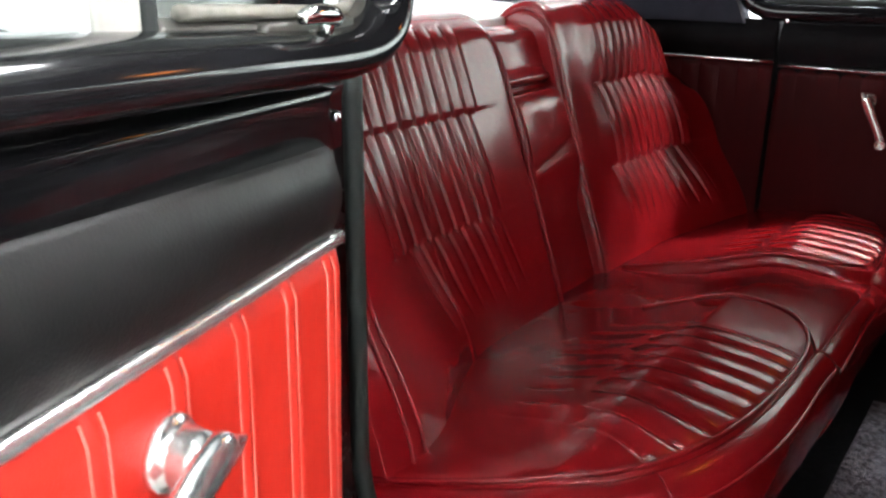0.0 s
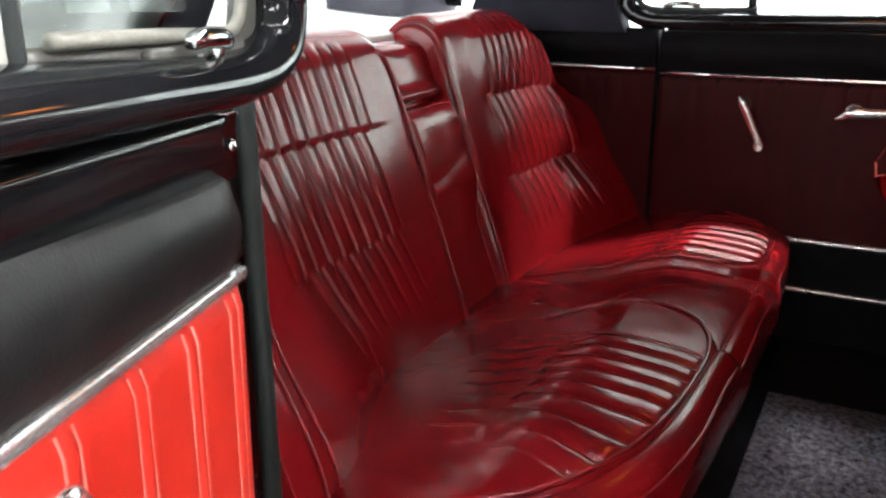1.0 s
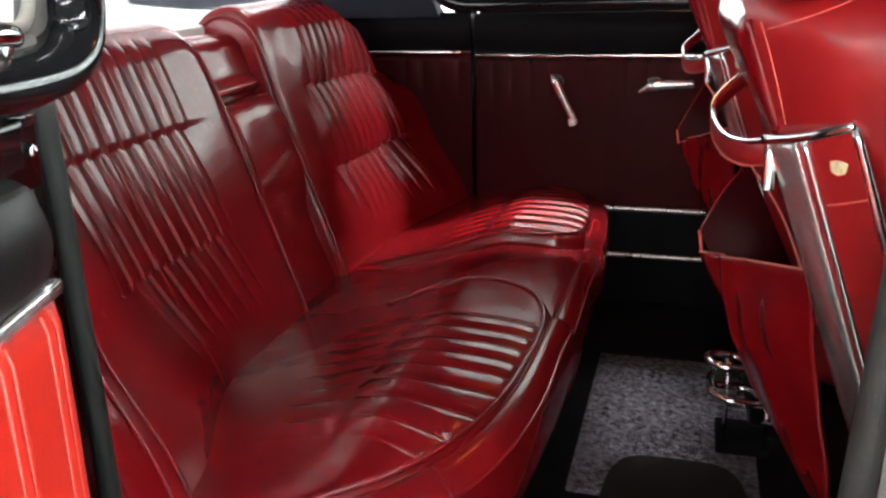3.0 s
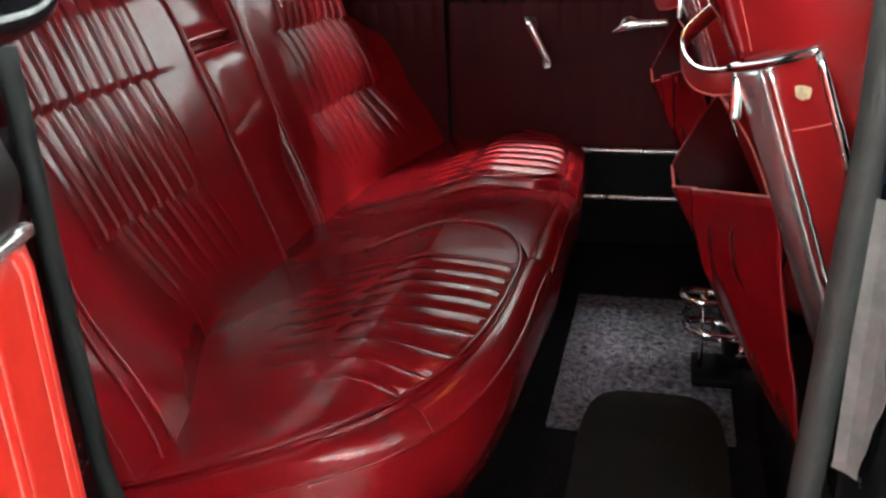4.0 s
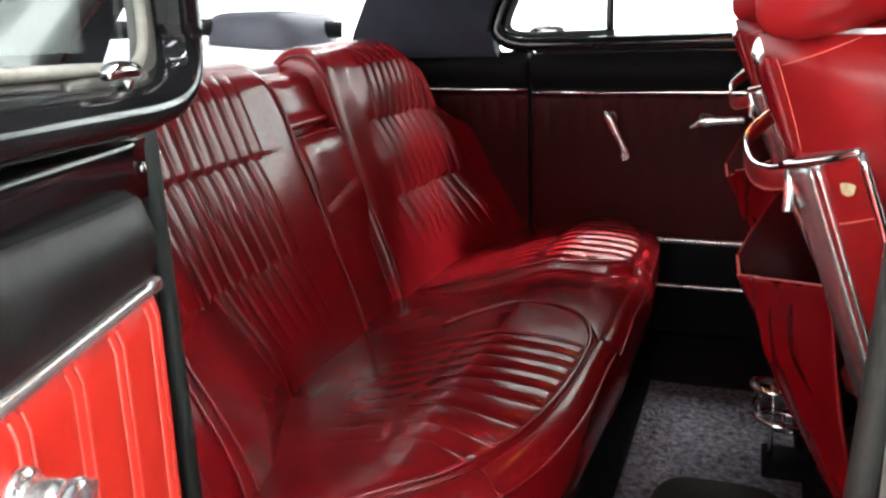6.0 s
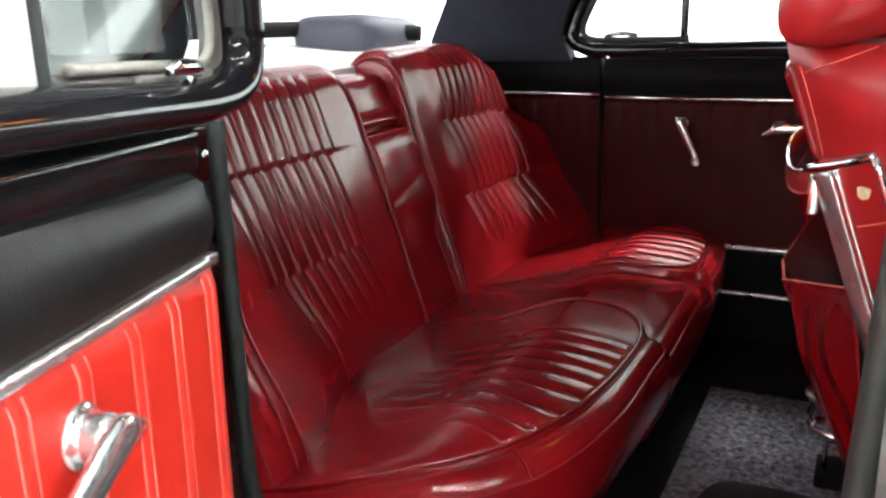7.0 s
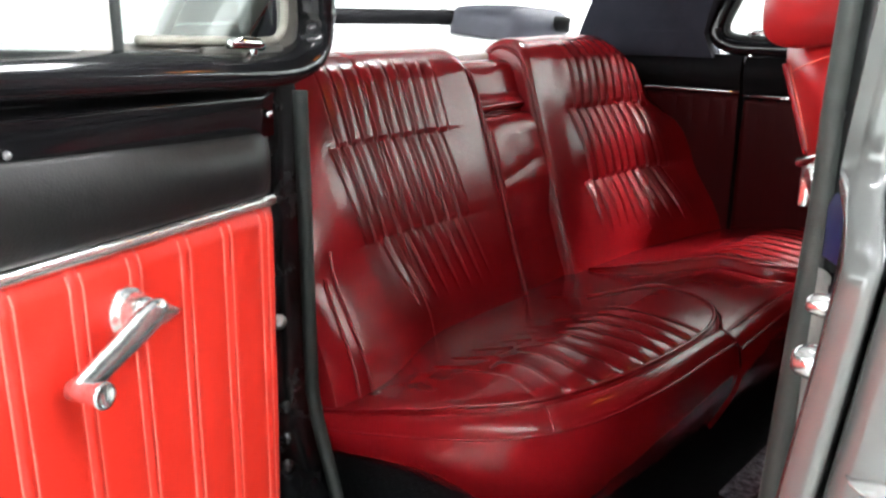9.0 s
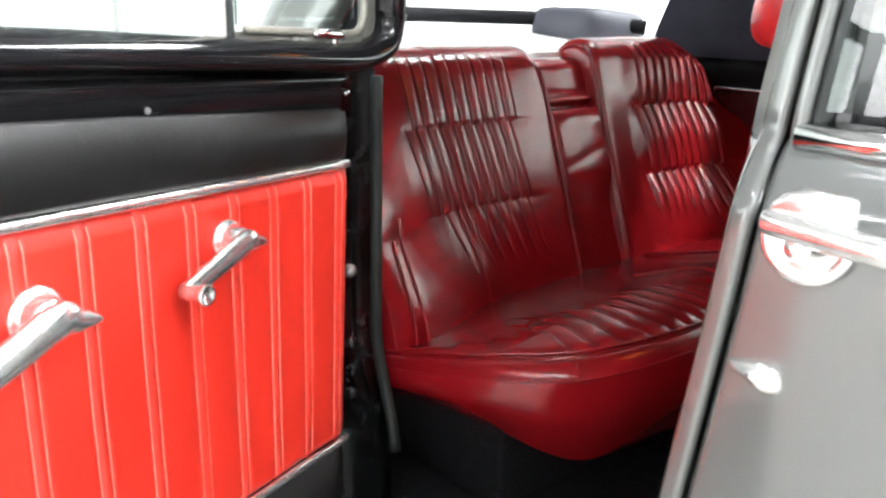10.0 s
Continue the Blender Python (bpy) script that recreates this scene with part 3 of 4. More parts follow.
F = grid_faces(30, 9, False, True)
F += [tuple(range(9)), tuple(29 * 9 + k for k in reversed(range(9)))]
attach("door_shell", V, F, PAINT, door, "gloss black door shell", flat=True)


def garnish():
    """The rounded, glossy window sill moulding, turning up round the rear end of the window."""
    pts = [(LEN, 1.182), (0.7, 1.182), (0.45, 1.182), (0.3, 1.180), (0.15, 1.178), (0.02, 1.176), (-0.045, 1.180), (-0.085, 1.197), (-0.100, 1.235), (-0.098, 1.29), (-0.085, 1.36), (-0.06, 1.44)]
    run = smooth_path([dp(a, 0.004, z) for a, z in pts], 110)
    V = []
    sec = [(0.0, 0.014), (0.016, 0.013), (0.029, 0.007), (0.033, -0.001), (0.030, -0.010), (0.020, -0.020), (0.004, -0.024), (-0.02, -0.024), (-0.03, 0.0), (-0.02, 0.018)]
    m = len(run)
    for i in range(m):
        t = run[min(i + 1, m - 1)] - run[max(i - 1, 0)]
        t = t / np.linalg.norm(t)
        side = np.cross(t, D_OUT)
        side = side / np.linalg.norm(side)
        if side[2] < 0 and i < 5:
            side = -side
        for n, w in sec:
            V.append(run[i] + D_OUT * n + side * w * (1.0 if i < 80 else 1.25))
    F = grid_faces(m, len(sec), False, True)
    F += [tuple(range(len(sec))), tuple((m - 1) * len(sec) + k for k in reversed(range(len(sec))))]
    return attach("window_moulding", V, F, PAINT, door, "gloss black rounded window moulding")


garnish()
def vp(a, n, z):
    """Door place for the vent window, set down behind the moulding."""
    return dp(a, n, z - 0.008)


# vent window: rubber frame, glass, divider and latch
ring = [(0.205, 1.200), (0.10, 1.201), (0.0, 1.202), (-0.045, 1.208), (-0.062, 1.235), (-0.058, 1.29), (-0.04, 1.36), (0.0, 1.44)]
run = smooth_path([vp(a, -0.002, z) for a, z in ring], 60)
v, f = tube_data(run, 0.0165, sides=12, flat=0.55, up=D_OUT)
vent_frame = attach("vent_window_frame", v, f, SEAL, door, "worn grey rubber vent window seal")
run = smooth_path([vp(a, 0.006, z) for a, z in [(0.19, 1.219), (0.10, 1.219), (0.0, 1.219), (-0.03, 1.224), (-0.043, 1.245), (-0.040, 1.29), (-0.02, 1.36), (0.02, 1.44)]], 60)
tube("glass_channel", run, 0.0045, SEAL_LIGHT, vent_frame, sides=8)
poly = [(0.21, 1.205), (-0.02, 1.205), (-0.048, 1.235), (-0.045, 1.29), (-0.02, 1.37), (0.02, 1.46), (0.21, 1.46)]
pane = part("vent_pane", prism_bm(poly, lambda p, q, k: Vector(vp(p, -0.012 - k, q)), 0.004), GLASS, vent_frame, "clear vent window glass", True)
pane.visible_shadow = False
run = [vp(0.226, -0.004, z) for z in np.linspace(1.188, 1.47, 12)]
tube("divider_post", run, 0.0150, POST, door, "pale metal window divider post", sides=12, flat=0.6, up=D_OUT)
run = [vp(0.2095, 0.0, z) for z in np.linspace(1.19, 1.47, 12)]
tube("divider_seal", run, 0.006, RUBBER, door, sides=8)
poly = [(0.235, 1.19), (LEN - 0.03, 1.19), (LEN - 0.03, 1.47), (0.235, 1.47)]
main_pane = attach("window_pane", [vp(a, n, z) for n in (-0.012, -0.016) for z in (1.19, 1.47) for a in np.linspace(0.237, LEN - 0.03, 20)],
                   grid_faces(2, 20) + [tuple(40 + k for k in q) for q in grid_faces(2, 20)], GLASS, door, "clear door window glass")
main_pane.visible_shadow = False
tube("window_top_rail", smooth_path([vp(a, -0.004, z) for a, z in [(-0.06, 1.44), (0.0, 1.475), (0.3, 1.485), (0.7, 1.48), (LEN, 1.44)]], 40), 0.016, PAINT, door, sides=10)
tube("window_front_rail", [vp(LEN - 0.01, -0.004, z) for z in np.linspace(1.17, 1.46, 8)], 0.016, PAINT, door, sides=10)


part("seal_pad", prism_bm([(0.122, 1.199), (0.105, 1.213), (0.0, 1.2145), (-0.03, 1.2145), (-0.03, 1.197), (0.122, 1.197)], lambda p, q, k: Vector(vp(p, 0.004 + k, q)), 0.008, 0.003), SEAL, vent_frame)
part("seal_slot", prism_bm([(0.20, 1.1985), (0.126, 1.1985), (0.122, 1.2030), (0.20, 1.2035)], lambda p, q, k: Vector(vp(p, 0.0065 + k, q)), 0.003, 0.001), RUBBER, vent_frame)


def vent_latch():
    c = (0.048, 1.197)
    ob = lathe("vent_latch", [(0.0, 0.0), (0.011, 0.0), (0.011, 0.004), (0.007, 0.006), (0.006, 0.016), (0.0, 0.016)], vp(c[0], 0.010, c[1]), D_OUT, CHROME, vent_frame, "small chrome vent latch")
    run = smooth_path([vp(c[0] - 0.016, 0.024, 1.214), vp(c[0], 0.028, 1.217), vp(c[0] + 0.03, 0.030, 1.218), vp(c[0] + 0.046, 0.028, 1.216)], 24)
    r = [0.003 + 0.004 * math.sin(math.pi * (0.15 + 0.75 * k / 24)) for k in range(25)]
    tube("latch_lever", run, r, CHROME, vent_frame, sides=10)
    tube("latch_stem", [vp(c[0], 0.020, 1.200), vp(c[0], 0.027, 1.217)], 0.005, CHROME, vent_frame, sides=10)


vent_latch()


def screw(place, out, parent, r=0.0045, mat=CHROME):
    return lathe("screw", [(0.0, 0.0), (r, 0.0), (r, 0.001), (r * 0.75, 0.0028), (r * 0.3, 0.0034), (0.0, 0.0034)], place, out, mat, parent, sides=14)


screw(dp(0.002, 0.0085, 1.136), D_OUT, door)
screw(dp(0.338, 0.0085, 1.131), D_OUT, door, 0.0035, STEEL)


def crank(place, along, out, tip, knob, parent, name="window_crank", scale=1.0):
    """A chrome crank: domed boss, tapered arm with a pointed tail, turned knob. tip, knob: (a, z) from the boss."""
    P = np.array(place, float)
    A, O, Z = np.array(along, float), np.array(out, float), np.array((0, 0, 1.0))
    ob = lathe(name, [(0.0, 0.0), (0.021 * scale, 0.0), (0.0225 * scale, 0.002), (0.0225 * scale, 0.005), (0.0205 * scale, 0.0075), (0.0175 * scale, 0.0085), (0.0165 * scale, 0.012), (0.0160 * scale, 0.021), (0.0145 * scale, 0.026), (0.010 * scale, 0.029), (0.0, 0.030)],
               P, O, BRIGHT, parent, "polished chrome " + name.replace("_", " "))
    pts = [P + O * 0.026 + A * tip[0] + Z * tip[1], P + O * 0.029 + (A * tip[0] + Z * tip[1]) * 0.45, P + O * 0.030,
           P + O * 0.028 + (A * knob[0] + Z * knob[1]) * 0.5, P + O * 0.026 + A * knob[0] + Z * knob[1]]
    run = smooth_path(pts, 32)
    r = [scale * (0.0015 + 0.0130 * math.sin(math.pi * min(1, 0.04 + k / 32 * 1.25) * 0.62) ** 1.1 * (1 - 0.35 * max(0, k / 32 - 0.45))) for k in range(33)]
    tube(name + "_arm", run, r, BRIGHT, ob, sides=14, flat=0.62, up=out)
    if name == "window_crank":
        e = P + O * 0.026 + A * knob[0] + Z * knob[1]
        lathe("knob", [(0.0, -0.008), (0.0085, -0.008), (0.0085, 0.005), (0.0078, 0.009), (0.0098, 0.017), (0.0112, 0.023), (0.0104, 0.026), (0.0085, 0.0255), (0.006, 0.023), (0.0, 0.0225)], e, O, BRIGHT, ob)
    return ob


crank(dp(0.240, 0.008, 0.985), D_ALONG, D_OUT, (-0.040, -0.009), (0.083, -0.034), door)
crank(dp(0.482, 0.008, 0.961), D_ALONG, D_OUT, (-0.050, -0.013), (0.115, -0.048), door, "door_lever", 1.25)


# ---------------------------------------------------------------- car body
body = thing("car_body", (0.3, 0.7, 0.0), "grey vintage four-door sedan body with black trim", "car")


def outline_wall(name, pts2, z0, z1, thick, mat, label=""):
    """An upright sheet with thickness along a plan line."""
    P = [np.array(p, float) for p in pts2]
    V = []
    for i in range(len(P)):
        t = P[min(i + 1, len(P) - 1)] - P[max(i - 1, 0)]
        t = t / np.linalg.norm(t)
        n = np.array([-t[1], t[0]])
        for z, k in ((z0, 0), (z1, 0), (z1, 1), (z0, 1)):
            q = P[i] + n * thick * k
            V.append((q[0], q[1], z))
    F = grid_faces(len(P), 4, False, True) + [(0, 1, 2, 3), tuple((len(P) - 1) * 4 + k for k in (3, 2, 1, 0))]
    return attach(name, V, F, mat, body, label, True)


# floor pan, sills, roof
part("floor_pan", box_bm((-0.30, -0.02, 0.38), (2.1, 1.80, 0.43), 0.005), CARPET_BLACK, body, "car floor in black carpet that also stands for shade")
# Pool of light as a paler carpet piece; black floor beyond stands for shade.
part("lit_carpet_patch", box_bm((0.245, 0.74, 0.428), (0.545, 1.26, 0.438), 0.004), CARPET_GREY, body, "worn blue-grey floor carpet, cut to the lit patch of floor")
part("door_sill", box_bm((-0.04, -0.10, 0.34), (0.66, 0.06, 0.445), 0.012), PAINT, body, "black painted door sill")
part("sill_step_plate", box_bm((-0.02, -0.03, 0.444), (0.60, 0.05, 0.449), 0.002), STEEL, body)


def roof():
    xs, ys = np.linspace(-0.36, 1.55, 40), np.linspace(0.27, 1.54, 30)
    V = []
    for up in (0, 1):
        for x in xs:
            for y in ys:
                v, u = (y - YC) / 0.635, (x - 0.2) / 1.3
                z = 1.60 - 0.07 * abs(v) ** 2.6 - 0.10 * abs(u) ** 3 - 0.03 * (1 - up)
                V.append((x, y, z))
    n = len(xs) * len(ys)
    F = [f[::-1] for f in grid_faces(len(xs), len(ys))] + [tuple(n + k for k in q) for q in grid_faces(len(xs), len(ys))]
    for i in range(len(xs) - 1):
        for j in (0, len(ys) - 1):
            a, b = i * len(ys) + j, (i + 1) * len(ys) + j
            F.append((a, b, n + b, n + a))
    return attach("roof", V, F, HEADLINER, body, "black roof with dark headliner")


roof()
dome = thing("dome_lamp", (0.30, YC, 1.571), "small round amber dome lamp on the dark headliner, switched on", "lamp")
lathe("lamp_housing", [(0.0, 0.0), (0.062, 0.0), (0.062, 0.008), (0.055, 0.012), (0.0, 0.012)], (0.30, YC, 1.572), (0, 0, -1), CHROME, dome)
lathe("lamp_diffuser", [(0.0, 0.0), (0.050, 0.0), (0.046, 0.012), (0.030, 0.020), (0.0, 0.023)], (0.30, YC, 1.5595), (0, 0, -1), AMBER, dome, "glowing amber diffuser")
# rear jamb of the open doorway
jamb = []
for z in np.linspace(0.44, 1.165, 40):
    f = 0.052 * smooth01((0.76 - z) / 0.22) - 0.006
    lean = 0.06 * smooth01((z - 1.14) / 0.36)
    jamb.append((z, f + lean * 0.5, lean))
V = []
for z, f, lean in jamb:
    for x, y in ((-0.110 + f, 0.130), (-0.108 + f, 0.085), (-0.105 + f * 0.7, 0.04), (-0.115, -0.005), (-0.135, -0.05), (-0.22, -0.065), (-0.22, 0.13)):
        V.append((x, y + lean, z))
attach("rear_door_jamb", V, grid_faces(len(jamb), 7, False, True) + [tuple(39 * 7 + k for k in range(7))], JAMB, body, "black painted door jamb")
run = [np.array((-0.090 + f, 0.122 + lean, z)) for z, f, lean in jamb if z > 0.54 and z < 1.16]
tube("rubber_seal", run, 0.0095, RUBBER, body, "dark green rubber door seal", sides=12)
for z, y in ((0.855, 0.072), (0.745, 0.060), (0.70, 0.060), (0.66, 0.058)):
    lathe("hinge_bolt", [(0, 0), (0.011, 0), (0.011, 0.003), (0.0065, 0.004), (0.0065, 0.009), (0.004, 0.010), (0, 0.010)], (-0.106 + (0.03 if z < 0.8 else 0.008), y, z), (0.9, -0.4, 0), STEEL if z > 0.8 else JAMB, body, sides=12)
for z in (0.70, 1.0):
    part("door_hinge", box_bm((-0.12, -0.035, z - 0.035), (-0.055, 0.015, z + 0.035), 0.006), JAMB, body, "black door hinge plate")


# far side: door trim seen across the cabin
FY = 1.56
far_door = thing("closed_far_door", (0.25, FY + 0.05, 0.43), "closed far door with red trim panel coloured dark for shade and chrome strips", "car door")


def far_panel(name, x0, x1, z0, z1, depth, mat, parent, label="", bevel=0.004):
    return part(name, box_bm((x0, FY, z0), (x1, FY + depth, z1), bevel), mat, parent, label)


def pleated_far(name, x0, x1, z0, z1, parent):
    xs = np.linspace(x0, x1, int((x1 - x0) * 260))
    zs = np.concatenate([np.linspace(z0, z0 + 0.01, 4), np.linspace(z0 + 0.015, z1 - 0.015, 24), np.linspace(z1 - 0.01, z1, 4)])
    V = []
    for x in xs:
        for z in zs:
            d = 0.008 * min(1, (z1 + 0.001 - z) / 0.012) ** 0.5 * min(1, (x - x0 + 0.0005) / 0.01) ** 0.5
            g = (x - x0) % 0.045
            d += 0.0060 * (abs(math.sin(math.pi * g / 0.045)) ** 0.5 - 0.7) * smooth01((z - z1 + 0.13) / 0.12)
            d += 0.002 * noise.noise(Vector((x * 12, z * 5, 8.0)))
            V.append((x, FY + 0.004 - d, z))
    return attach(name, V, grid_faces(len(xs), len(zs)), VINYL_SHADED, parent, "red pleated vinyl panel, coloured dark for the shade across the cabin")


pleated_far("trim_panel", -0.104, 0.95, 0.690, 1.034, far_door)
far_panel("panel_core", -0.104, 0.95, 0.44, 1.13, 0.10, FAR_BLACK, far_door)
for z, r in ((1.041, 0.0055), (0.682, 0.0065), (0.565, 0.005)):
    run = [(x, FY - 0.006, z) for x in np.linspace(-0.100, 0.95, 10)]
    tube("chrome_strip", run, r, CHROME if z > 1 else STEEL, far_door, sides=8)
V = []
for x in np.linspace(-0.102, 0.95, 20):
    for k in range(13):
        V.append((x, FY - 0.003 - 0.018 * math.sin(math.pi * k / 12), 1.050 + 0.085 * k / 12))
attach("upper_pad", V, grid_faces(20, 13), FAR_BLACK, far_door, "black padded upper roll")
tube("window_moulding", smooth_path([(0.95, FY - 0.005, 1.158), (0.3, FY - 0.005, 1.158), (-0.05, FY - 0.005, 1.156), (-0.14, FY - 0.003, 1.160), (-0.185, FY, 1.185), (-0.180, FY + 0.004, 1.23), (-0.145, FY + 0.0, 1.31), (-0.09, FY - 0.02, 1.42)], 80), 0.020, PAINT, far_door, "gloss black window moulding", sides=12)
tube("window_seal", smooth_path([(0.10, FY, 1.182), (-0.08, FY, 1.181), (-0.145, FY, 1.186), (-0.160, FY, 1.215), (-0.13, FY, 1.285), (-0.085, FY - 0.015, 1.38)], 60), 0.008, RUBBER, far_door, sides=10)
tube("divider_post", [(0.088, FY + 0.004, z) for z in np.linspace(1.165, 1.50, 10)], 0.010, PAINT, far_door, sides=10)
tube("vent_latch", smooth_path([(-0.10, FY - 0.012, 1.190), (-0.075, FY - 0.02, 1.196), (-0.04, FY - 0.02, 1.196), (-0.02, FY - 0.012, 1.191)], 20), 0.006, STEEL, far_door, sides=8)
screw((-0.090, FY - 0.014, 1.139), (0, -1, 0), far_door, 0.006)
crank((0.097, FY - 0.006, 0.982), (1, 0, 0), (0, -1, 0), (-0.012, 0.018), (0.042, -0.085), far_door, "window_crank", 0.72)
crank((0.318, FY - 0.006, 0.978), (1, 0, 0), (0, -1, 0), (-0.035, -0.016), (0.085, 0.004), far_door, "door_lever", 0.8)
pane = part("window_pane", box_bm((-0.16, FY + 0.03, 1.17), (0.95, FY + 0.034, 1.50)), GLASS, far_door, "clear door glass", True)
pane.visible_shadow = False
far_panel("door_outer", -0.104, 0.95, 0.40, 1.15, 0.16, PAINT, far_door, bevel=0.02).location = (0, 0.08, 0)

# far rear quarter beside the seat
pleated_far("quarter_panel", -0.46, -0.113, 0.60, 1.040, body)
part("quarter_core", box_bm((-0.95, FY + 0.005, 0.43), (-0.112, FY + 0.14, 1.135), 0.004), FAR_BLACK, body)
tube("quarter_strip", [(x, FY - 0.005, 1.048) for x in np.linspace(-0.47, -0.113, 8)], 0.005, CHROME, body, sides=8)
V = []
for x in np.linspace(-0.47, -0.113, 14):
    for k in range(13):
        V.append((x, FY + 0.002 - 0.016 * math.sin(math.pi * k / 12), 1.055 + 0.085 * k / 12))
attach("quarter_pad", V, grid_faces(14, 13), FAR_BLACK, body, "black padded quarter trim")


def pillar(name, corners, y0, y1, label):
    """An upright side panel: corners (x, z), y leans in from y0 at the belt to y1 at the roof."""
    def place(p, q, k):
        y = y0 + (y1 - y0) * smooth01((q - 1.13) / 0.45)
        return Vector((p, y + k * (1 if y0 > YC else -1), q))
    return part(name, prism_bm(corners, place, 0.06), HEADLINER, body, label, True)


REAR = [(-0.60, 1.13), (-0.57, 1.20), (-0.51, 1.29), (-0.43, 1.40), (-0.33, 1.52), (-0.30, 1.56), (-0.02, 1.56), (-0.08, 1.44), (-0.15, 1.33), (-0.195, 1.24), (-0.21, 1.19), (-0.185, 1.13)]
pillar("far_rear_pillar", REAR, FY - 0.02, FY - 0.17, "black cloth-covered rear pillar")
NEAR = [(x + 0.19 if x < -0.25 else x, z) for x, z in REAR]
pillar("near_rear_pillar", NEAR, 0.19, 0.34, "black cloth-covered rear pillar")
V = []
zz = np.linspace(1.10, 1.56, 40)
for z in zz:
    h = z - 1.206
    lean = 0.33 * max(0, h) ** 1.15
    back, front = -0.395 + 0.62 * h, -0.150 + 0.85 * max(0, h)
    for f, y in ((0.0, 0.085), (0.0, 0.062), (0.04, 0.056), (0.2, 0.052), (0.4, 0.053), (0.6, 0.059), (0.75, 0.068), (0.87, 0.080), (0.95, 0.096), (1.0, 0.125), (0.98, 0.19), (0.5, 0.19)):
        V.append((front + (back - front) * f, y + lean, z))
attach("near_pillar_skin", V, grid_faces(len(zz), 12, False, True), BODY_GREY, body, "grey painted rear roof pillar")
part("far_centre_pillar", box_bm((0.95, FY - 0.02, 0.43), (1.05, FY + 0.14, 1.56), 0.01), PAINT, body)
part("far_front_door", box_bm((1.05, FY, 0.43), (2.0, FY + 0.14, 1.13), 0.01), BLACK_PAD, body)
part("roof_rail", box_bm((-0.1, 1.44, 1.48), (1.5, 1.55, 1.54), 0.02), HEADLINER, body)
part("roof_rail", box_bm((-0.1, 0.26, 1.48), (1.5, 0.37, 1.54), 0.02), HEADLINER, body)
part("dashboard", box_bm((1.75, 0.1, 0.6), (2.05, 1.7, 1.15), 0.04, 3), BLACK_PAD, body)
part("firewall", box_bm((2.05, 0.0, 0.38), (2.1, 1.8, 1.15)), BLACK_PAD, body)

# shelf, rear window opening and deck
part("seat_bulkhead", box_bm((-0.62, 0.2, 0.43), (-0.55, 1.62, 1.12)), BLACK_PAD, body)
part("parcel_shelf", prism_bm([(-0.48, 1.120), (-1.02, 1.175), (-1.02, 1.195), (-0.48, 1.150)], lambda p, q, k: Vector((p, 0.16 + k, q)), 1.48, 0.004), SHELF, body, "pale parcel shelf behind the seat")
tube("rear_window_frame", smooth_path([(-0.60, 0.30, 1.205), (-0.80, 0.42, 1.222), (-0.98, 0.66, 1.226), (-1.02, 0.905, 1.228), (-0.98, 1.15, 1.226), (-0.80, 1.39, 1.222), (-0.60, 1.52, 1.205)], 60), 0.022, FAR_BLACK, body, "black rear window frame", sides=10)
part("rear_deck", box_bm((-2.6, 0.1, 1.02), (-1.03, 1.7, 1.14), 0.04, 3), BODY_GREY, body, "grey boot lid")
part("near_quarter", box_bm((-2.4, -0.14, 0.4), (-0.21, 0.10, 1.13), 0.06, 4), BODY_GREY, body, "grey rear quarter panel")
part("far_quarter", box_bm((-2.4, 1.70, 0.4), (-0.11, 1.92, 1.12), 0.06, 4), BODY_GREY, body)


# ---------------------------------------------------------------- shelf speaker box
box_thing = thing("shelf_box", (-0.76, 1.452, 1.168), "low black padded box on the parcel shelf", "box")
V = []
ring = [(math.copysign(abs(math.cos(g)) ** 0.45, math.cos(g)), math.copysign(abs(math.sin(g)) ** 0.45, math.sin(g))) for g in np.linspace(0, 2 * math.pi, 36, endpoint=False)]
levels = [(1.00, 0.0), (1.02, 0.020), (1.01, 0.040), (0.97, 0.054), (0.90, 0.063), (0.80, 0.067), (0.72, 0.066), (0.0, 0.064)]
for sc, h in levels:
    for cx, cy in ring:
        V.append((-0.76 + 0.13 * sc * cx, 1.452 + 0.150 * sc * cy, 1.168 + 1.15 * h + 0.012 * (0.5 - 0.5 * cy) * (1 if h > 0 else 0)))
attach("box_body", V, grid_faces(len(levels), 36, False, True), BOX_CLOTH, box_thing, "dark grey padded box with rounded rim", flip=True)
attach("box_grille", [(-0.76 + 0.09 * cx, 1.452 + 0.105 * cy, 1.2415 + 0.012 * (0.5 - 0.5 * cy)) for cx, cy in ring] + [(-0.76 + 0.09 * cx, 1.452 + 0.105 * cy, 1.2465 + 0.012 * (0.5 - 0.5 * cy)) for cx, cy in ring],
       grid_faces(2, 36, False, True) + [tuple(36 + k for k in range(36))], BLACK_PAD, box_thing)


# ---------------------------------------------------------------- near centre pillar and closed front door
fd = thing("closed_front_door", (1.1, -0.12, 0.35), "closed grey front door with a chrome handle", "car door")


def edge_x(z):
    """The rear edge of the pillar's outer face."""
    if z < 1.115:
        return 0.605 + 0.12 * (z - 1.0)
    return 0.6188 - 0.0158 * smooth01((z - 1.115) / 0.04) + 0.06 * max(0, z - 1.155)


def skin_y(z):
    """The door's side: full below, drawn in over the shoulder to the window."""
    return -0.120 + 0.062 * smooth01((z - 1.112) / 0.052) - 0.010 * math.sin(math.pi * np.clip((1.05 - z) / 0.7, 0, 1)) ** 2


zs = np.concatenate([np.linspace(0.42, 1.10, 40), np.linspace(1.104, 1.166, 26)])
xs = np.concatenate([np.linspace(0, 0.012, 6), np.linspace(0.02, 1.15, 50)])
V = []
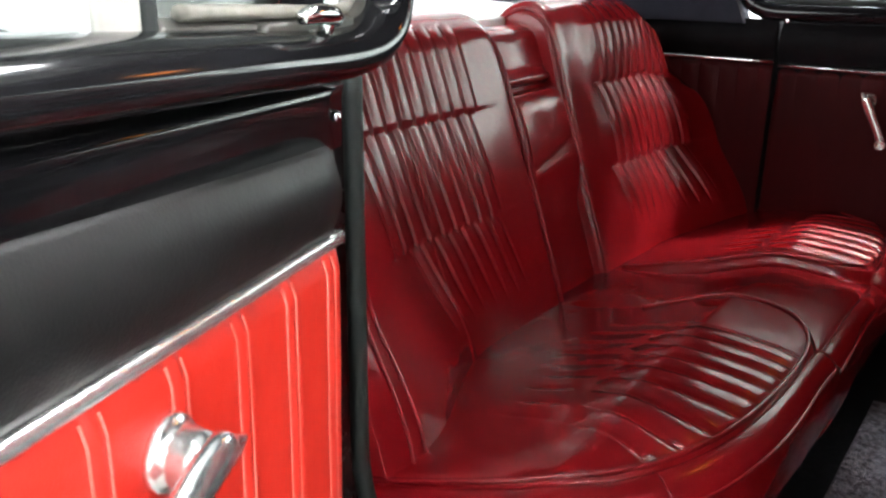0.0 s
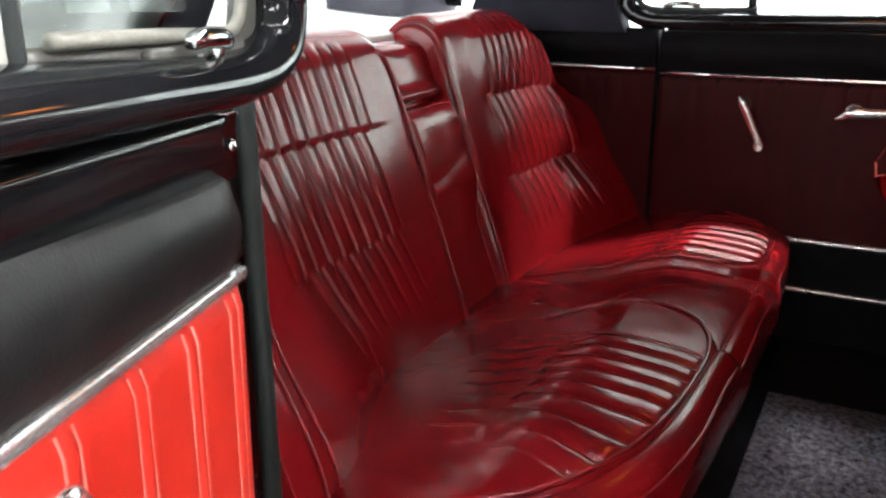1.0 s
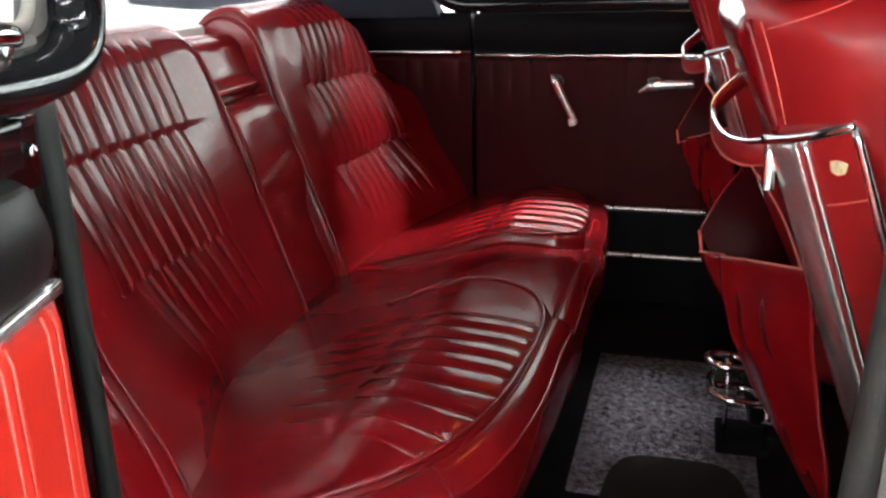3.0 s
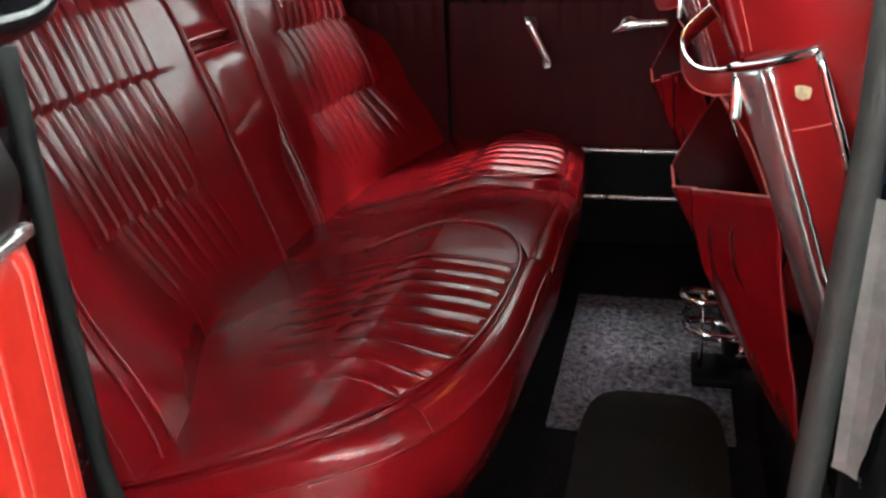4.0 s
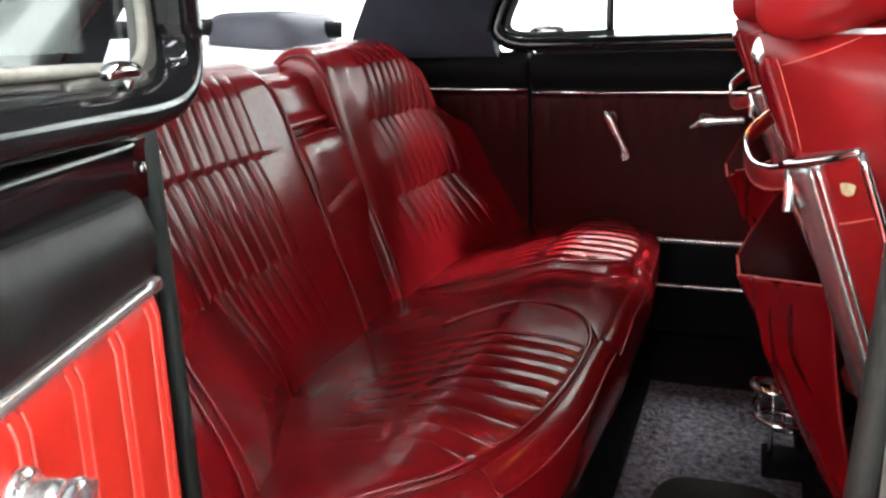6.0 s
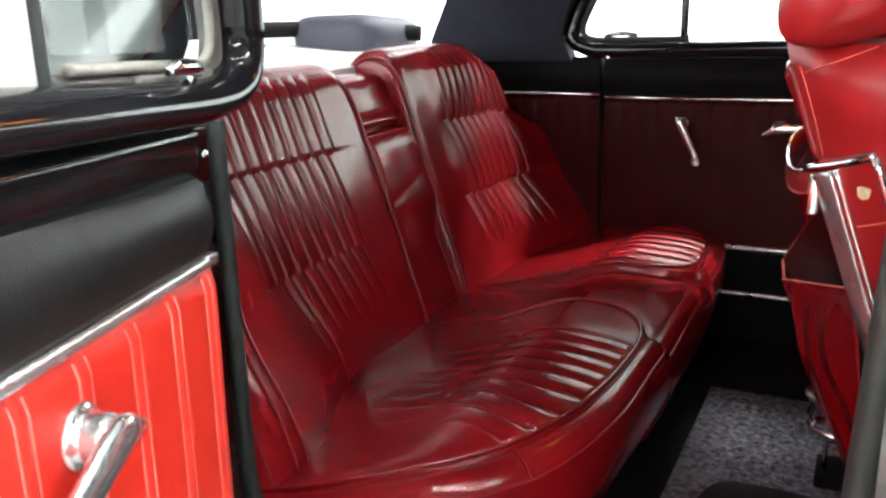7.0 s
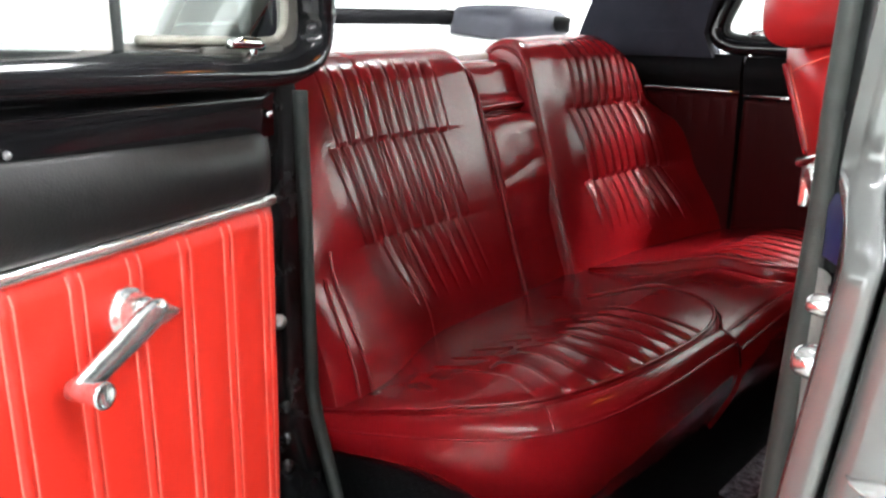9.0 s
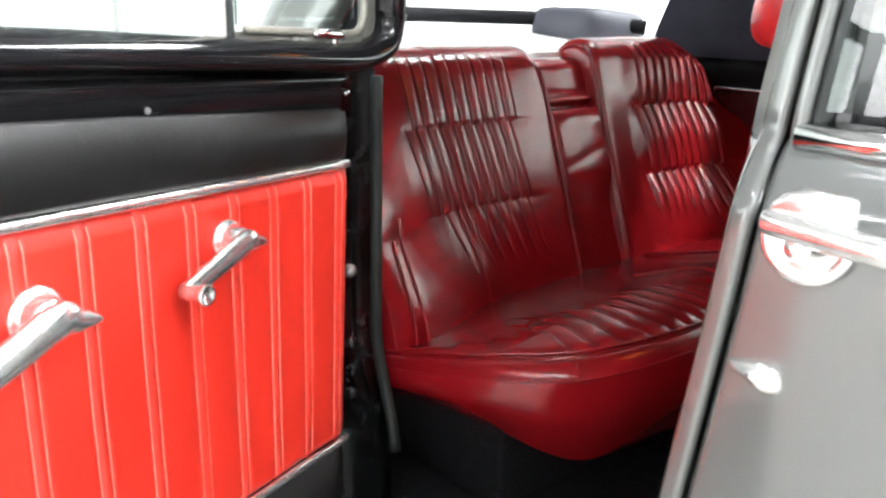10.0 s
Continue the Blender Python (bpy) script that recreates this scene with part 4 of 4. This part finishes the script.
for z in zs:
    for u in xs:
        roll = 0.010 * (1 - min(1, u / 0.012)) ** 2
        V.append((edge_x(z) + 0.018 + u, skin_y(z) + roll, z))
F = grid_faces(len(zs), len(xs))
attach("door_skin", V, [f[::-1] for f in F], BODY_GREY, fd, "smooth grey painted outer door panel")
part("door_core", box_bm((0.66, -0.095, 0.42), (1.8, 0.02, 1.12)), PAINT, fd)
# belt moulding, window frame and glass
V = []
for x in np.linspace(0.634, 1.82, 20):
    for y, z in ((-0.045, 1.151), (-0.066, 1.152), (-0.071, 1.156), (-0.071, 1.170), (-0.045, 1.173)):
        V.append((x, y, z))
F = grid_faces(20, 5, False, True) + [(0, 1, 2, 3, 4)]
attach("belt_moulding", V, F, CHROME, fd, "bright chrome belt moulding")
def upper_y(z):
    return -0.058 + 0.22 * max(0, z - 1.17) ** 1.2


for name, u0, u1, dy, mat in (("window_frame", 0.0195, 0.031, 0.0, BODY_GREY), ("window_channel", 0.0315, 0.039, 0.005, RUBBER)):
    V = []
    for z in np.linspace(1.150, 1.52, 20):
        for u, y in ((u0, 0.030), (u0, dy + 0.004), (u0 + 0.003, dy), (u1 - 0.003, dy), (u1, dy + 0.004), (u1, 0.030)):
            V.append((edge_x(z) + u, upper_y(z) + y, z))
    attach(name, V, grid_faces(20, 6, False, True), mat, fd, "grey painted window frame" if mat is BODY_GREY else "", flip=True)
attach("window_pane", [(edge_x(z) + 0.0385 if i == 0 else 1.75, upper_y(z) + 0.010, z) for z in np.linspace(1.18, 1.52, 8) for i in (0, 1)],
       grid_faces(8, 2), GLASS_BRIGHT, fd, "clear door glass").visible_shadow = False


def outside_handle():
    c = np.array((0.678, skin_y(1.08) - 0.001, 1.106))
    ob = lathe("handle_escutcheon", [(0, 0), (0.031, 0), (0.033, 0.003), (0.0315, 0.007), (0.028, 0.009), (0.022, 0.006), (0.019, 0.002), (0, 0.001)], c, (0, -1, 0), BRIGHT, fd, "round chrome handle escutcheon", sides=40)
    lathe("push_button", [(0, 0.0), (0.0085, 0.0), (0.0085, 0.011), (0.007, 0.0135), (0, 0.014)], c + np.array((-0.004, 0, -0.007)), (0, -1, 0), BRIGHT, ob)
    run = smooth_path([c + np.array(q) for q in ((-0.030, -0.006, 0.007), (-0.02, -0.011, 0.007), (0.0, -0.014, 0.006), (0.05, -0.019, 0.004), (0.11, -0.020, 0.002), (0.15, -0.012, 0.001), (0.165, -0.002, 0.001))], 40)
    tube("handle_grip", run, [0.004 + 0.0035 * min(1, k / 4) for k in range(41)], BRIGHT, ob, "chrome pull grip", sides=16, flat=1.25, up=(0, 0, 1))
    part("handle_cap", prism_bm([(-0.028, 0.012), (-0.024, 0.021), (-0.012, 0.030), (0.006, 0.033), (0.030, 0.031), (0.032, 0.012)], lambda p, q, k: Vector((c[0] + p, c[1] - 0.003 - k, c[2] + q)), 0.008, 0.003), BRIGHT, ob)


outside_handle()


def teardrop():
    c = np.array((0.654, skin_y(1.0), 1.002))
    V, nu, nv = [], 28, 8
    for i in range(nv):
        h = i / (nv - 1)
        for k in range(nu):
            g = 2 * math.pi * k / nu
            r = math.sqrt(max(0, 1 - h ** 2)) if i < nv - 1 else 0.02
            px, pz = 0.021 * math.cos(g), 0.0125 * math.sin(g) * (0.55 + 0.45 * math.cos(g * 1.0 - 0.2)) * 1.35
            V.append(c + np.array((r * px, -0.014 * h, r * pz - 0.004 * r * math.cos(g))))
    F = grid_faces(nv, nu, False, True) + [tuple((nv - 1) * nu + k for k in range(nu))]
    attach("lock_cover", V, F, BRIGHT, fd, "teardrop chrome lock cover", flip=True)


teardrop()

# the pillar between the doors: black inside, grey outside
V, W = [], []
zz = np.linspace(0.44, 1.55, 150)
for z in zz:
    e = edge_x(z)
    lean = 0.22 * max(0, z - 1.17) ** 1.2
    low = 0.0 if z < 1.11 else 0.03 * smooth01((z - 1.11) / 0.05)
    for x, y in ((0.545, 0.150), (0.545, 0.105), (0.560, 0.085), (0.575, 0.030), (e - 0.014, -0.075 + low), (e + 0.010, skin_y(z) + 0.022), (0.655, -0.03), (0.70, 0.150)):
        V.append((x, y + lean, z))
    for x, y in ((e - 0.0135, -0.076 + low), (e - 0.0125, -0.079 + low), (e - 0.006, skin_y(z) + 0.011), (e - 0.002, skin_y(z) + 0.0042), (e + 0.003, skin_y(z) + 0.0018), (e + 0.009, skin_y(z) + 0.001), (e + 0.0135, skin_y(z) + 0.001), (e + 0.0152, skin_y(z) + 0.004), (e + 0.0155, skin_y(z) + 0.014), (e + 0.002, skin_y(z) + 0.020)):
        W.append((x, y + lean, z))
attach("centre_pillar", V, grid_faces(len(zz), 8, False, True), JAMB, body, "black painted centre pillar", True, flip=True)
attach("pillar_skin", W, grid_faces(len(zz), 10, False, True), BODY_GREY, body, "grey painted outer face of the centre pillar", flip=True)
V = []
for z in np.linspace(0.85, 1.052, 24):
    w = 0.002 * math.sin(z * 57) + 0.0014 * math.sin(z * 131)
    far = 0.5590 - 0.004 * smooth01((0.93 - z) / 0.07) + w * 0.5
    V += [(0.5400, 0.1040, z), (0.5475, 0.0990, z), (0.5540, 0.0905, z), (far, 0.0905 - 2.1 * (far - 0.554), z)]
attach("jamb_plate", V, grid_faces(24, 4), PLATE, body, "bare grey primer strip on the jamb", True, flip=True)
part("blue_patch", prism_bm([(0.5440, 1.062), (0.5440, 1.102), (0.552, 1.115), (0.566, 1.115), (0.566, 1.066)], lambda p, q, k: Vector((p, 0.1035 - 1.7 * (p - 0.5440) - k, q)), 0.003, 0.001), BLUE, body, "small dark blue patch on the jamb")
# Black sheet painting in the shaded edge beside the primer strip.
part("jamb_shade_sheet", prism_bm([(0.5575, 0.998), (0.5575, 1.046), (0.578, 1.050), (0.578, 1.000)], lambda p, q, k: Vector((p, 0.0825 - 2.2 * (p - 0.5575) - k, q)), 0.003), FAR_BLACK, body)
run = [(0.5385 - 0.045 * max(0, 1.1 - z), 0.112 + 0.22 * max(0, z - 1.17) ** 1.2, z) for z in np.linspace(0.5, 1.5, 40)]
tube("rubber_seal", run, 0.0115, SEAL_GREEN, body, "dark green rubber door seal", sides=12)
for x, y, z, k in ((0.588, 0.012, 1.053, 0.8), (0.594, -0.025, 1.026, 1.1)):
    lathe("striker", [(0, 0), (0.010 * k, 0), (0.011 * k, 0.012), (0.009 * k, 0.020), (0.005 * k, 0.024), (0.0, 0.0245)], (x, y, z), (-0.97, -0.2, 0), BRIGHT, body, "chrome door striker", sides=16)


# ---------------------------------------------------------------- front seats
def front_seat(y0, y1, dx, label):
    fs = thing("front_seat", (0.75 + dx, (y0 + y1) / 2, 0.43), label, "car seat", "front seats")
    m = (y0 + y1) / 2

    def fx(z):
        return 0.467 + dx - 0.35 * (z - 1.109)

    def side_y(u, z):
        swell = 0.012 * math.sin(math.pi * min(1, max(0, (z - 1.09) / 0.13))) * smooth01(u / 0.05)
        return y0 + 0.010 - 0.075 * (1 - math.exp(-u / 0.045)) - swell

    # padded rear face
    ys, zs2 = np.linspace(y0 + 0.008, y1, 60), np.linspace(0.60, 1.205, 60)
    V = []
    for y in ys:
        for z in zs2:
            e = min(y - y0 - 0.008, y1 - y)
            w = (y - y0) / (y1 - y0)
            r = 0.018 * (1 - min(1, e / 0.02)) ** 2
            up = smooth01((z - 1.06) / 0.12)
            x = fx(z) + r - 0.016 * up * math.sin(math.pi * min(1, max(0, w))) ** 0.5 + 0.03 * max(0, (z - 1.18) / 0.025) ** 2 * 0.6
            x += 0.003 * noise.noise(Vector((y * 14, z * 9, 2 + y0)))
            V.append((x, y, z))
    # Darker leather than the side: shade put into the rear cover's colour.
    attach("back_cover", V, grid_faces(60, 60), LEATHER, fs, "red leather seat back cover, coloured darker for shade", flip=True)
    # swelling side
    V = []
    zs2, us = np.linspace(0.60, 1.215, 70), np.concatenate([np.linspace(0, 0.06, 20), np.linspace(0.065, 0.26, 22)])
    for z in zs2:
        for u in us:
            V.append((fx(z) + 0.004 + u, side_y(u, z) + 0.02 * max(0, (z - 1.185) / 0.03) ** 2 + 0.0015 * noise.noise(Vector((u * 20, z * 16, 4.4))), z))
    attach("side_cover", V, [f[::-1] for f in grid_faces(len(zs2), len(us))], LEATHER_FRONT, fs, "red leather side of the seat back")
    part("back_core", prism_bm([(fx(0.60) + 0.035, 0.60), (fx(0.60) + 0.22, 0.60), (fx(1.20) + 0.25, 1.20), (fx(1.20) + 0.035, 1.20)],
                               lambda p, q, k: Vector((p, y0 + 0.014 + k, q)), y1 - y0 - 0.02), LEATHER_FRONT, fs)

    def sp(u, z, lift=0.004):
        """On the side: u across from its rear edge."""
        return np.array((fx(z) + u, side_y(u, 1.0) - lift, z))

    zs3 = np.linspace(0.70, 1.104, 30)
    V = [tuple(sp(u, z + 0.39 * u, 0.005)) for z in zs3 for u in np.linspace(0.014, 0.054, 10)]
    attach("side_board", V, [f[::-1] for f in grid_faces(30, 10)], LEATHER_FRONT, fs, "red leather side board")
    sec = [(-0.006, 0.0), (-0.005, 0.006), (0.002, 0.0085), (0.012, 0.0085), (0.0145, 0.006), (0.0145, 0.0)]
    V = [tuple(sp(u, z + 0.39 * u, k)) for z in zs3 for u, k in sec]
    attach("chrome_edge", V, [f[::-1] for f in grid_faces(30, 6)] + [tuple(29 * 6 + k for k in range(6))], BRIGHT, fs, "wide polished chrome edge strip")
    tube("chrome_frame", [sp(0.0195, z + 0.39 * 0.0195, 0.007) for z in zs3], 0.0030, CHROME, fs, sides=8)
    tube("chrome_frame", [sp(u, 1.105 + 0.39 * u, 0.007) for u in np.linspace(-0.008, 0.056, 14)], 0.0045, CHROME, fs, sides=8)
    tube("chrome_frame", [sp(0.055, z + 0.39 * 0.055, 0.007) for z in zs3], 0.0042, CHROME, fs, sides=8)
    q = sp(0.037, 1.0925, 0.006)
    part("emblem", prism_bm([(-0.0058, 0.0048), (-0.002, 0.0062), (0.002, 0.0062), (0.0058, 0.0048), (0.0044, -0.003), (0.0, -0.0052), (-0.0044, -0.003)], lambda p, z, k: Vector(q) + Vector((p, -0.75 * p - k, z)), 0.003, 0.001), GOLD, fs, "small cream enamel crest")
    tube("stitch_line", [sp(u, 1.052 + 0.39 * u, 0.0055) for u in np.linspace(0.024, 0.052, 8)], 0.0008, STITCH, fs, sides=5)

    def on_side(u, z):
        return np.array((fx(z) + 0.004 + u, side_y(u, z) - 0.001 + 0.02 * max(0, (z - 1.185) / 0.03) ** 2, z))

    tube("stitch_line", [on_side(0.005 + 0.004 * math.sin((z - 1.1) * 20), z) for z in np.linspace(1.118, 1.195, 20)], 0.0006, STITCH, fs, sides=5)
    tube("stitch_line", [on_side(u, 1.186 + 0.36 * u) for u in np.linspace(0.012, 0.075, 14)], 0.0006, STITCH, fs, sides=5)
    for du in (0.0, 0.007):
        tube("piping", [on_side(0.093 + du + 0.012 * k, 1.208 - 0.075 * k) for k in np.linspace(0, 2.6, 24)], 0.0022, PIPING, fs, sides=6)
    tube("piping", [(fx(z) + 0.004, y0 + 0.011, z) for z in np.linspace(1.112, 1.196, 16)], 0.0040, PIPING, fs, sides=8)
    # rolled top pad
    ang = np.linspace(0, 2 * math.pi, 40, endpoint=False)
    V = []
    ya, yb = y0 - 0.072, y1 + 0.012
    yy = np.concatenate([np.linspace(ya, ya + 0.04, 12), np.linspace(ya + 0.05, yb - 0.03, 26), np.linspace(yb - 0.025, yb, 8)])
    for y in yy:
        e = max(0.03, min(1.0, (min(y - ya, yb - y) + 0.0006) / 0.035)) ** 0.30
        for g in ang:
            cx, cz = fx(1.27) + 0.125, 1.280
            x = cx + 0.105 * e * math.copysign(abs(math.cos(g)) ** 0.75, math.cos(g))
            z = cz + 0.050 * e * math.copysign(abs(math.sin(g)) ** 0.75, math.sin(g)) + 0.36 * (x - cx)
            V.append((x, y, z))
    F = grid_faces(len(yy), 40, False, True) + [tuple(range(40)), tuple((len(yy) - 1) * 40 + k for k in reversed(range(40)))]
    attach("top_pad", V, F, LEATHER_FRONT, fs, "rolled red leather top pad")
    # strap handle
    run = smooth_path([(fx(1.095), y0 + 0.032, 1.090), (0.452 + dx, y0 + 0.08, 1.078), (0.436 + dx, y0 + 0.16, 1.070), (0.427 + dx, y0 + 0.25, 1.074), (0.431 + dx, y0 + 0.29, 1.088), (fx(1.115), y0 + 0.33, 1.115)], 48)
    v, f = tube_data(run, 0.011, sides=12, flat=0.25, up=(1, 0, 0))
    strap = attach("strap_handle", v, f, LEATHER_FRONT, fs, "red leather strap handle with chrome edges")
    tube("strap_edge", [q + np.array((-0.001, 0, 0.010)) for q in run], 0.0026, CHROME, strap, sides=8)
    tube("strap_edge", [q + np.array((-0.001, 0, -0.011)) for q in run[:34]], 0.0012, STITCH, strap, sides=6)
    part("strap_clip", box_bm((fx(1.08) - 0.014, y0 + 0.020, 1.058), (fx(1.08) - 0.004, y0 + 0.034, 1.100), 0.002), CHROME, fs)
    # sagging pocket: front sheet between four corners, with a folded gusset
    A, B = np.array((fx(0.985) - 0.002, y0 + 0.040, 0.985)), np.array((0.426 + dx, y0 + 0.340, 0.898))
    C, D = np.array((0.518 + dx, y0 + 0.21, 0.765)), np.array((0.560 + dx, y0 + 0.05, 0.72))

    def front_sheet(u, w):
        q = (A * (1 - u) + B * u) * w + (D * (1 - u) + C * u) * (1 - w)
        fold = 0.010 * math.exp(-((u - 0.62 - 0.1 * (1 - w)) / 0.07) ** 2) * w + 0.005 * noise.noise(Vector((u * 6, w * 4, 3 + y0)))
        q[0] -= 0.022 * math.sin(math.pi * u) * math.sin(math.pi * min(1, 0.15 + w * 0.8)) + fold - 0.006 * math.exp(-((u - 0.8) / 0.05) ** 2)
        return q

    V = [tuple(front_sheet(u, w)) for u in np.linspace(0, 1, 44) for w in np.linspace(0, 1, 28)]
    # Pocket sheet also in the darker leather, standing in for shade.
    pk = attach("magazine_pocket", V, grid_faces(44, 28), LEATHER, fs, "sagging red leather magazine pocket, coloured darker for shade")
    mod = pk.modifiers.new("thickness", "SOLIDIFY")
    mod.thickness = 0.003
    tube("pocket_edge", [front_sheet(u, 1.0) for u in np.linspace(0, 1, 40)], 0.0016, STITCH, pk, "pale piped pocket edge", sides=6)
    B2, E = B + np.array((-0.004, 0.004, 0.026)), np.array((0.470 + dx, y0 + 0.315, 1.020))
    W = np.array((fx(0.80) - 0.004, y0 + 0.36, 0.80))
    V = []
    for u in np.linspace(0, 1, 16):
        for w in np.linspace(0, 1, 20):
            top = B2 * (1 - u) + E * u
            low = C * (1 - u) + W * u
            q = top * w + low * (1 - w)
            q[1] += 0.018 * math.sin(math.pi * u) * w
            V.append(tuple(q))
    # The gusset takes the darkened vinyl to paint in the pocket's shade.
    attach("pocket_gusset", V, grid_faces(16, 20), VINYL_SHADED, pk, "folded gusset of the pocket, coloured dark for shade")
    tube("pocket_edge", [B2 * (1 - k) + E * k + np.array((0, 0.018 * math.sin(math.pi * k), 0)) for k in np.linspace(0, 1, 16)], 0.0016, PIPING, pk, sides=6)
    tube("pocket_edge", [B * (1 - k) + B2 * k for k in np.linspace(0, 1, 5)], 0.0018, STITCH, pk, sides=6)
    tube("pocket_edge", smooth_path([E, (fx(1.0) - 0.006, y0 + 0.20, 0.99), (fx(0.97) - 0.004, y0 + 0.08, 0.965), A], 24), 0.0016, STITCH, pk, sides=6)
    part("seat_cushion", box_bm((0.66 + dx, y0, 0.55), (1.20 + dx, y1, 0.72), 0.05, 4), LEATHER_FRONT, fs)
    part("seat_frame", box_bm((0.58 + dx, y0 + 0.04, 0.43), (1.15 + dx, y1 - 0.04, 0.60), 0.01), FAR_BLACK, fs)
    return fs


front_seat(0.262, 0.86, 0.0, "red leather front seat with chrome-framed side board and rear pocket")
front_seat(0.94, 1.53, -0.045, "red leather front seat with rear strap handle and pocket")


# ---------------------------------------------------------------- chrome footrest and mat
def footrest():
    fr = thing("footrest", (0.50, 0.95, 0.438), "chrome looped footrest bracket on the carpet", "footrest")
    for cx, cz, sx, sy in ((0.491, 0.590, 0.034, 0.026), (0.506, 0.530, 0.042, 0.028)):
        run = [(cx + sx * math.copysign(abs(math.cos(g)) ** 0.7, math.cos(g)), 0.95 + sy * math.sin(g), cz - 0.12 * (sx * math.cos(g))) for g in np.linspace(0, 2 * math.pi, 40, endpoint=False)]
        tube("foot_loop", run, 0.0080, CHROME, fr, sides=10, closed=True, flat=0.8)
        tube("foot_bar", [(cx + 0.002, 0.925, cz), (cx + 0.004, 0.975, cz + 0.001)], 0.0042, CHROME, fr, sides=8)
    tube("foot_link", smooth_path([(0.459, 0.945, 0.594), (0.466, 0.942, 0.575), (0.461, 0.942, 0.558), (0.467, 0.942, 0.542), (0.466, 0.945, 0.530)], 20), 0.0060, CHROME, fr, sides=10)
    tube("foot_stem", [(0.488, 0.945, 0.598), (0.491, 0.945, 0.53), (0.492, 0.945, 0.452)], 0.0085, CHROME, fr, sides=10, flat=0.45)
    tube("foot_rail", [(0.492, 0.95, 0.508), (0.561, 0.952, 0.506)], 0.0038, CHROME, fr, sides=8)
    tube("foot_leg", [(0.560, 0.952, 0.508), (0.561, 0.952, 0.448)], 0.0034, CHROME, fr, sides=8)
    tube("foot_pin", [(0.552, 0.952, 0.478), (0.570, 0.952, 0.478)], 0.0030, CHROME, fr, sides=8)
    part("foot_block", box_bm((0.478, 0.90, 0.438), (0.565, 1.00, 0.456), 0.004), FAR_BLACK, fr, "black base block")


footrest()


def mat():
    poly = []
    for k in range(28):
        g = 2 * math.pi * k / 28
        cx, sx = math.cos(g), math.sin(g)
        poly.append((0.415 + 0.115 * math.copysign(abs(cx) ** 0.45, cx), 0.58 + 0.27 * math.copysign(abs(sx) ** 0.45, sx)))
    ob = part("floor_mat", prism_bm(poly, lambda p, q, k: Vector((p, q, 0.4395 + k)), 0.012, 0.004), MAT, None)
    tagged(ob, "dark green rubber floor mat with rounded corners on the carpet", "mat")


mat()
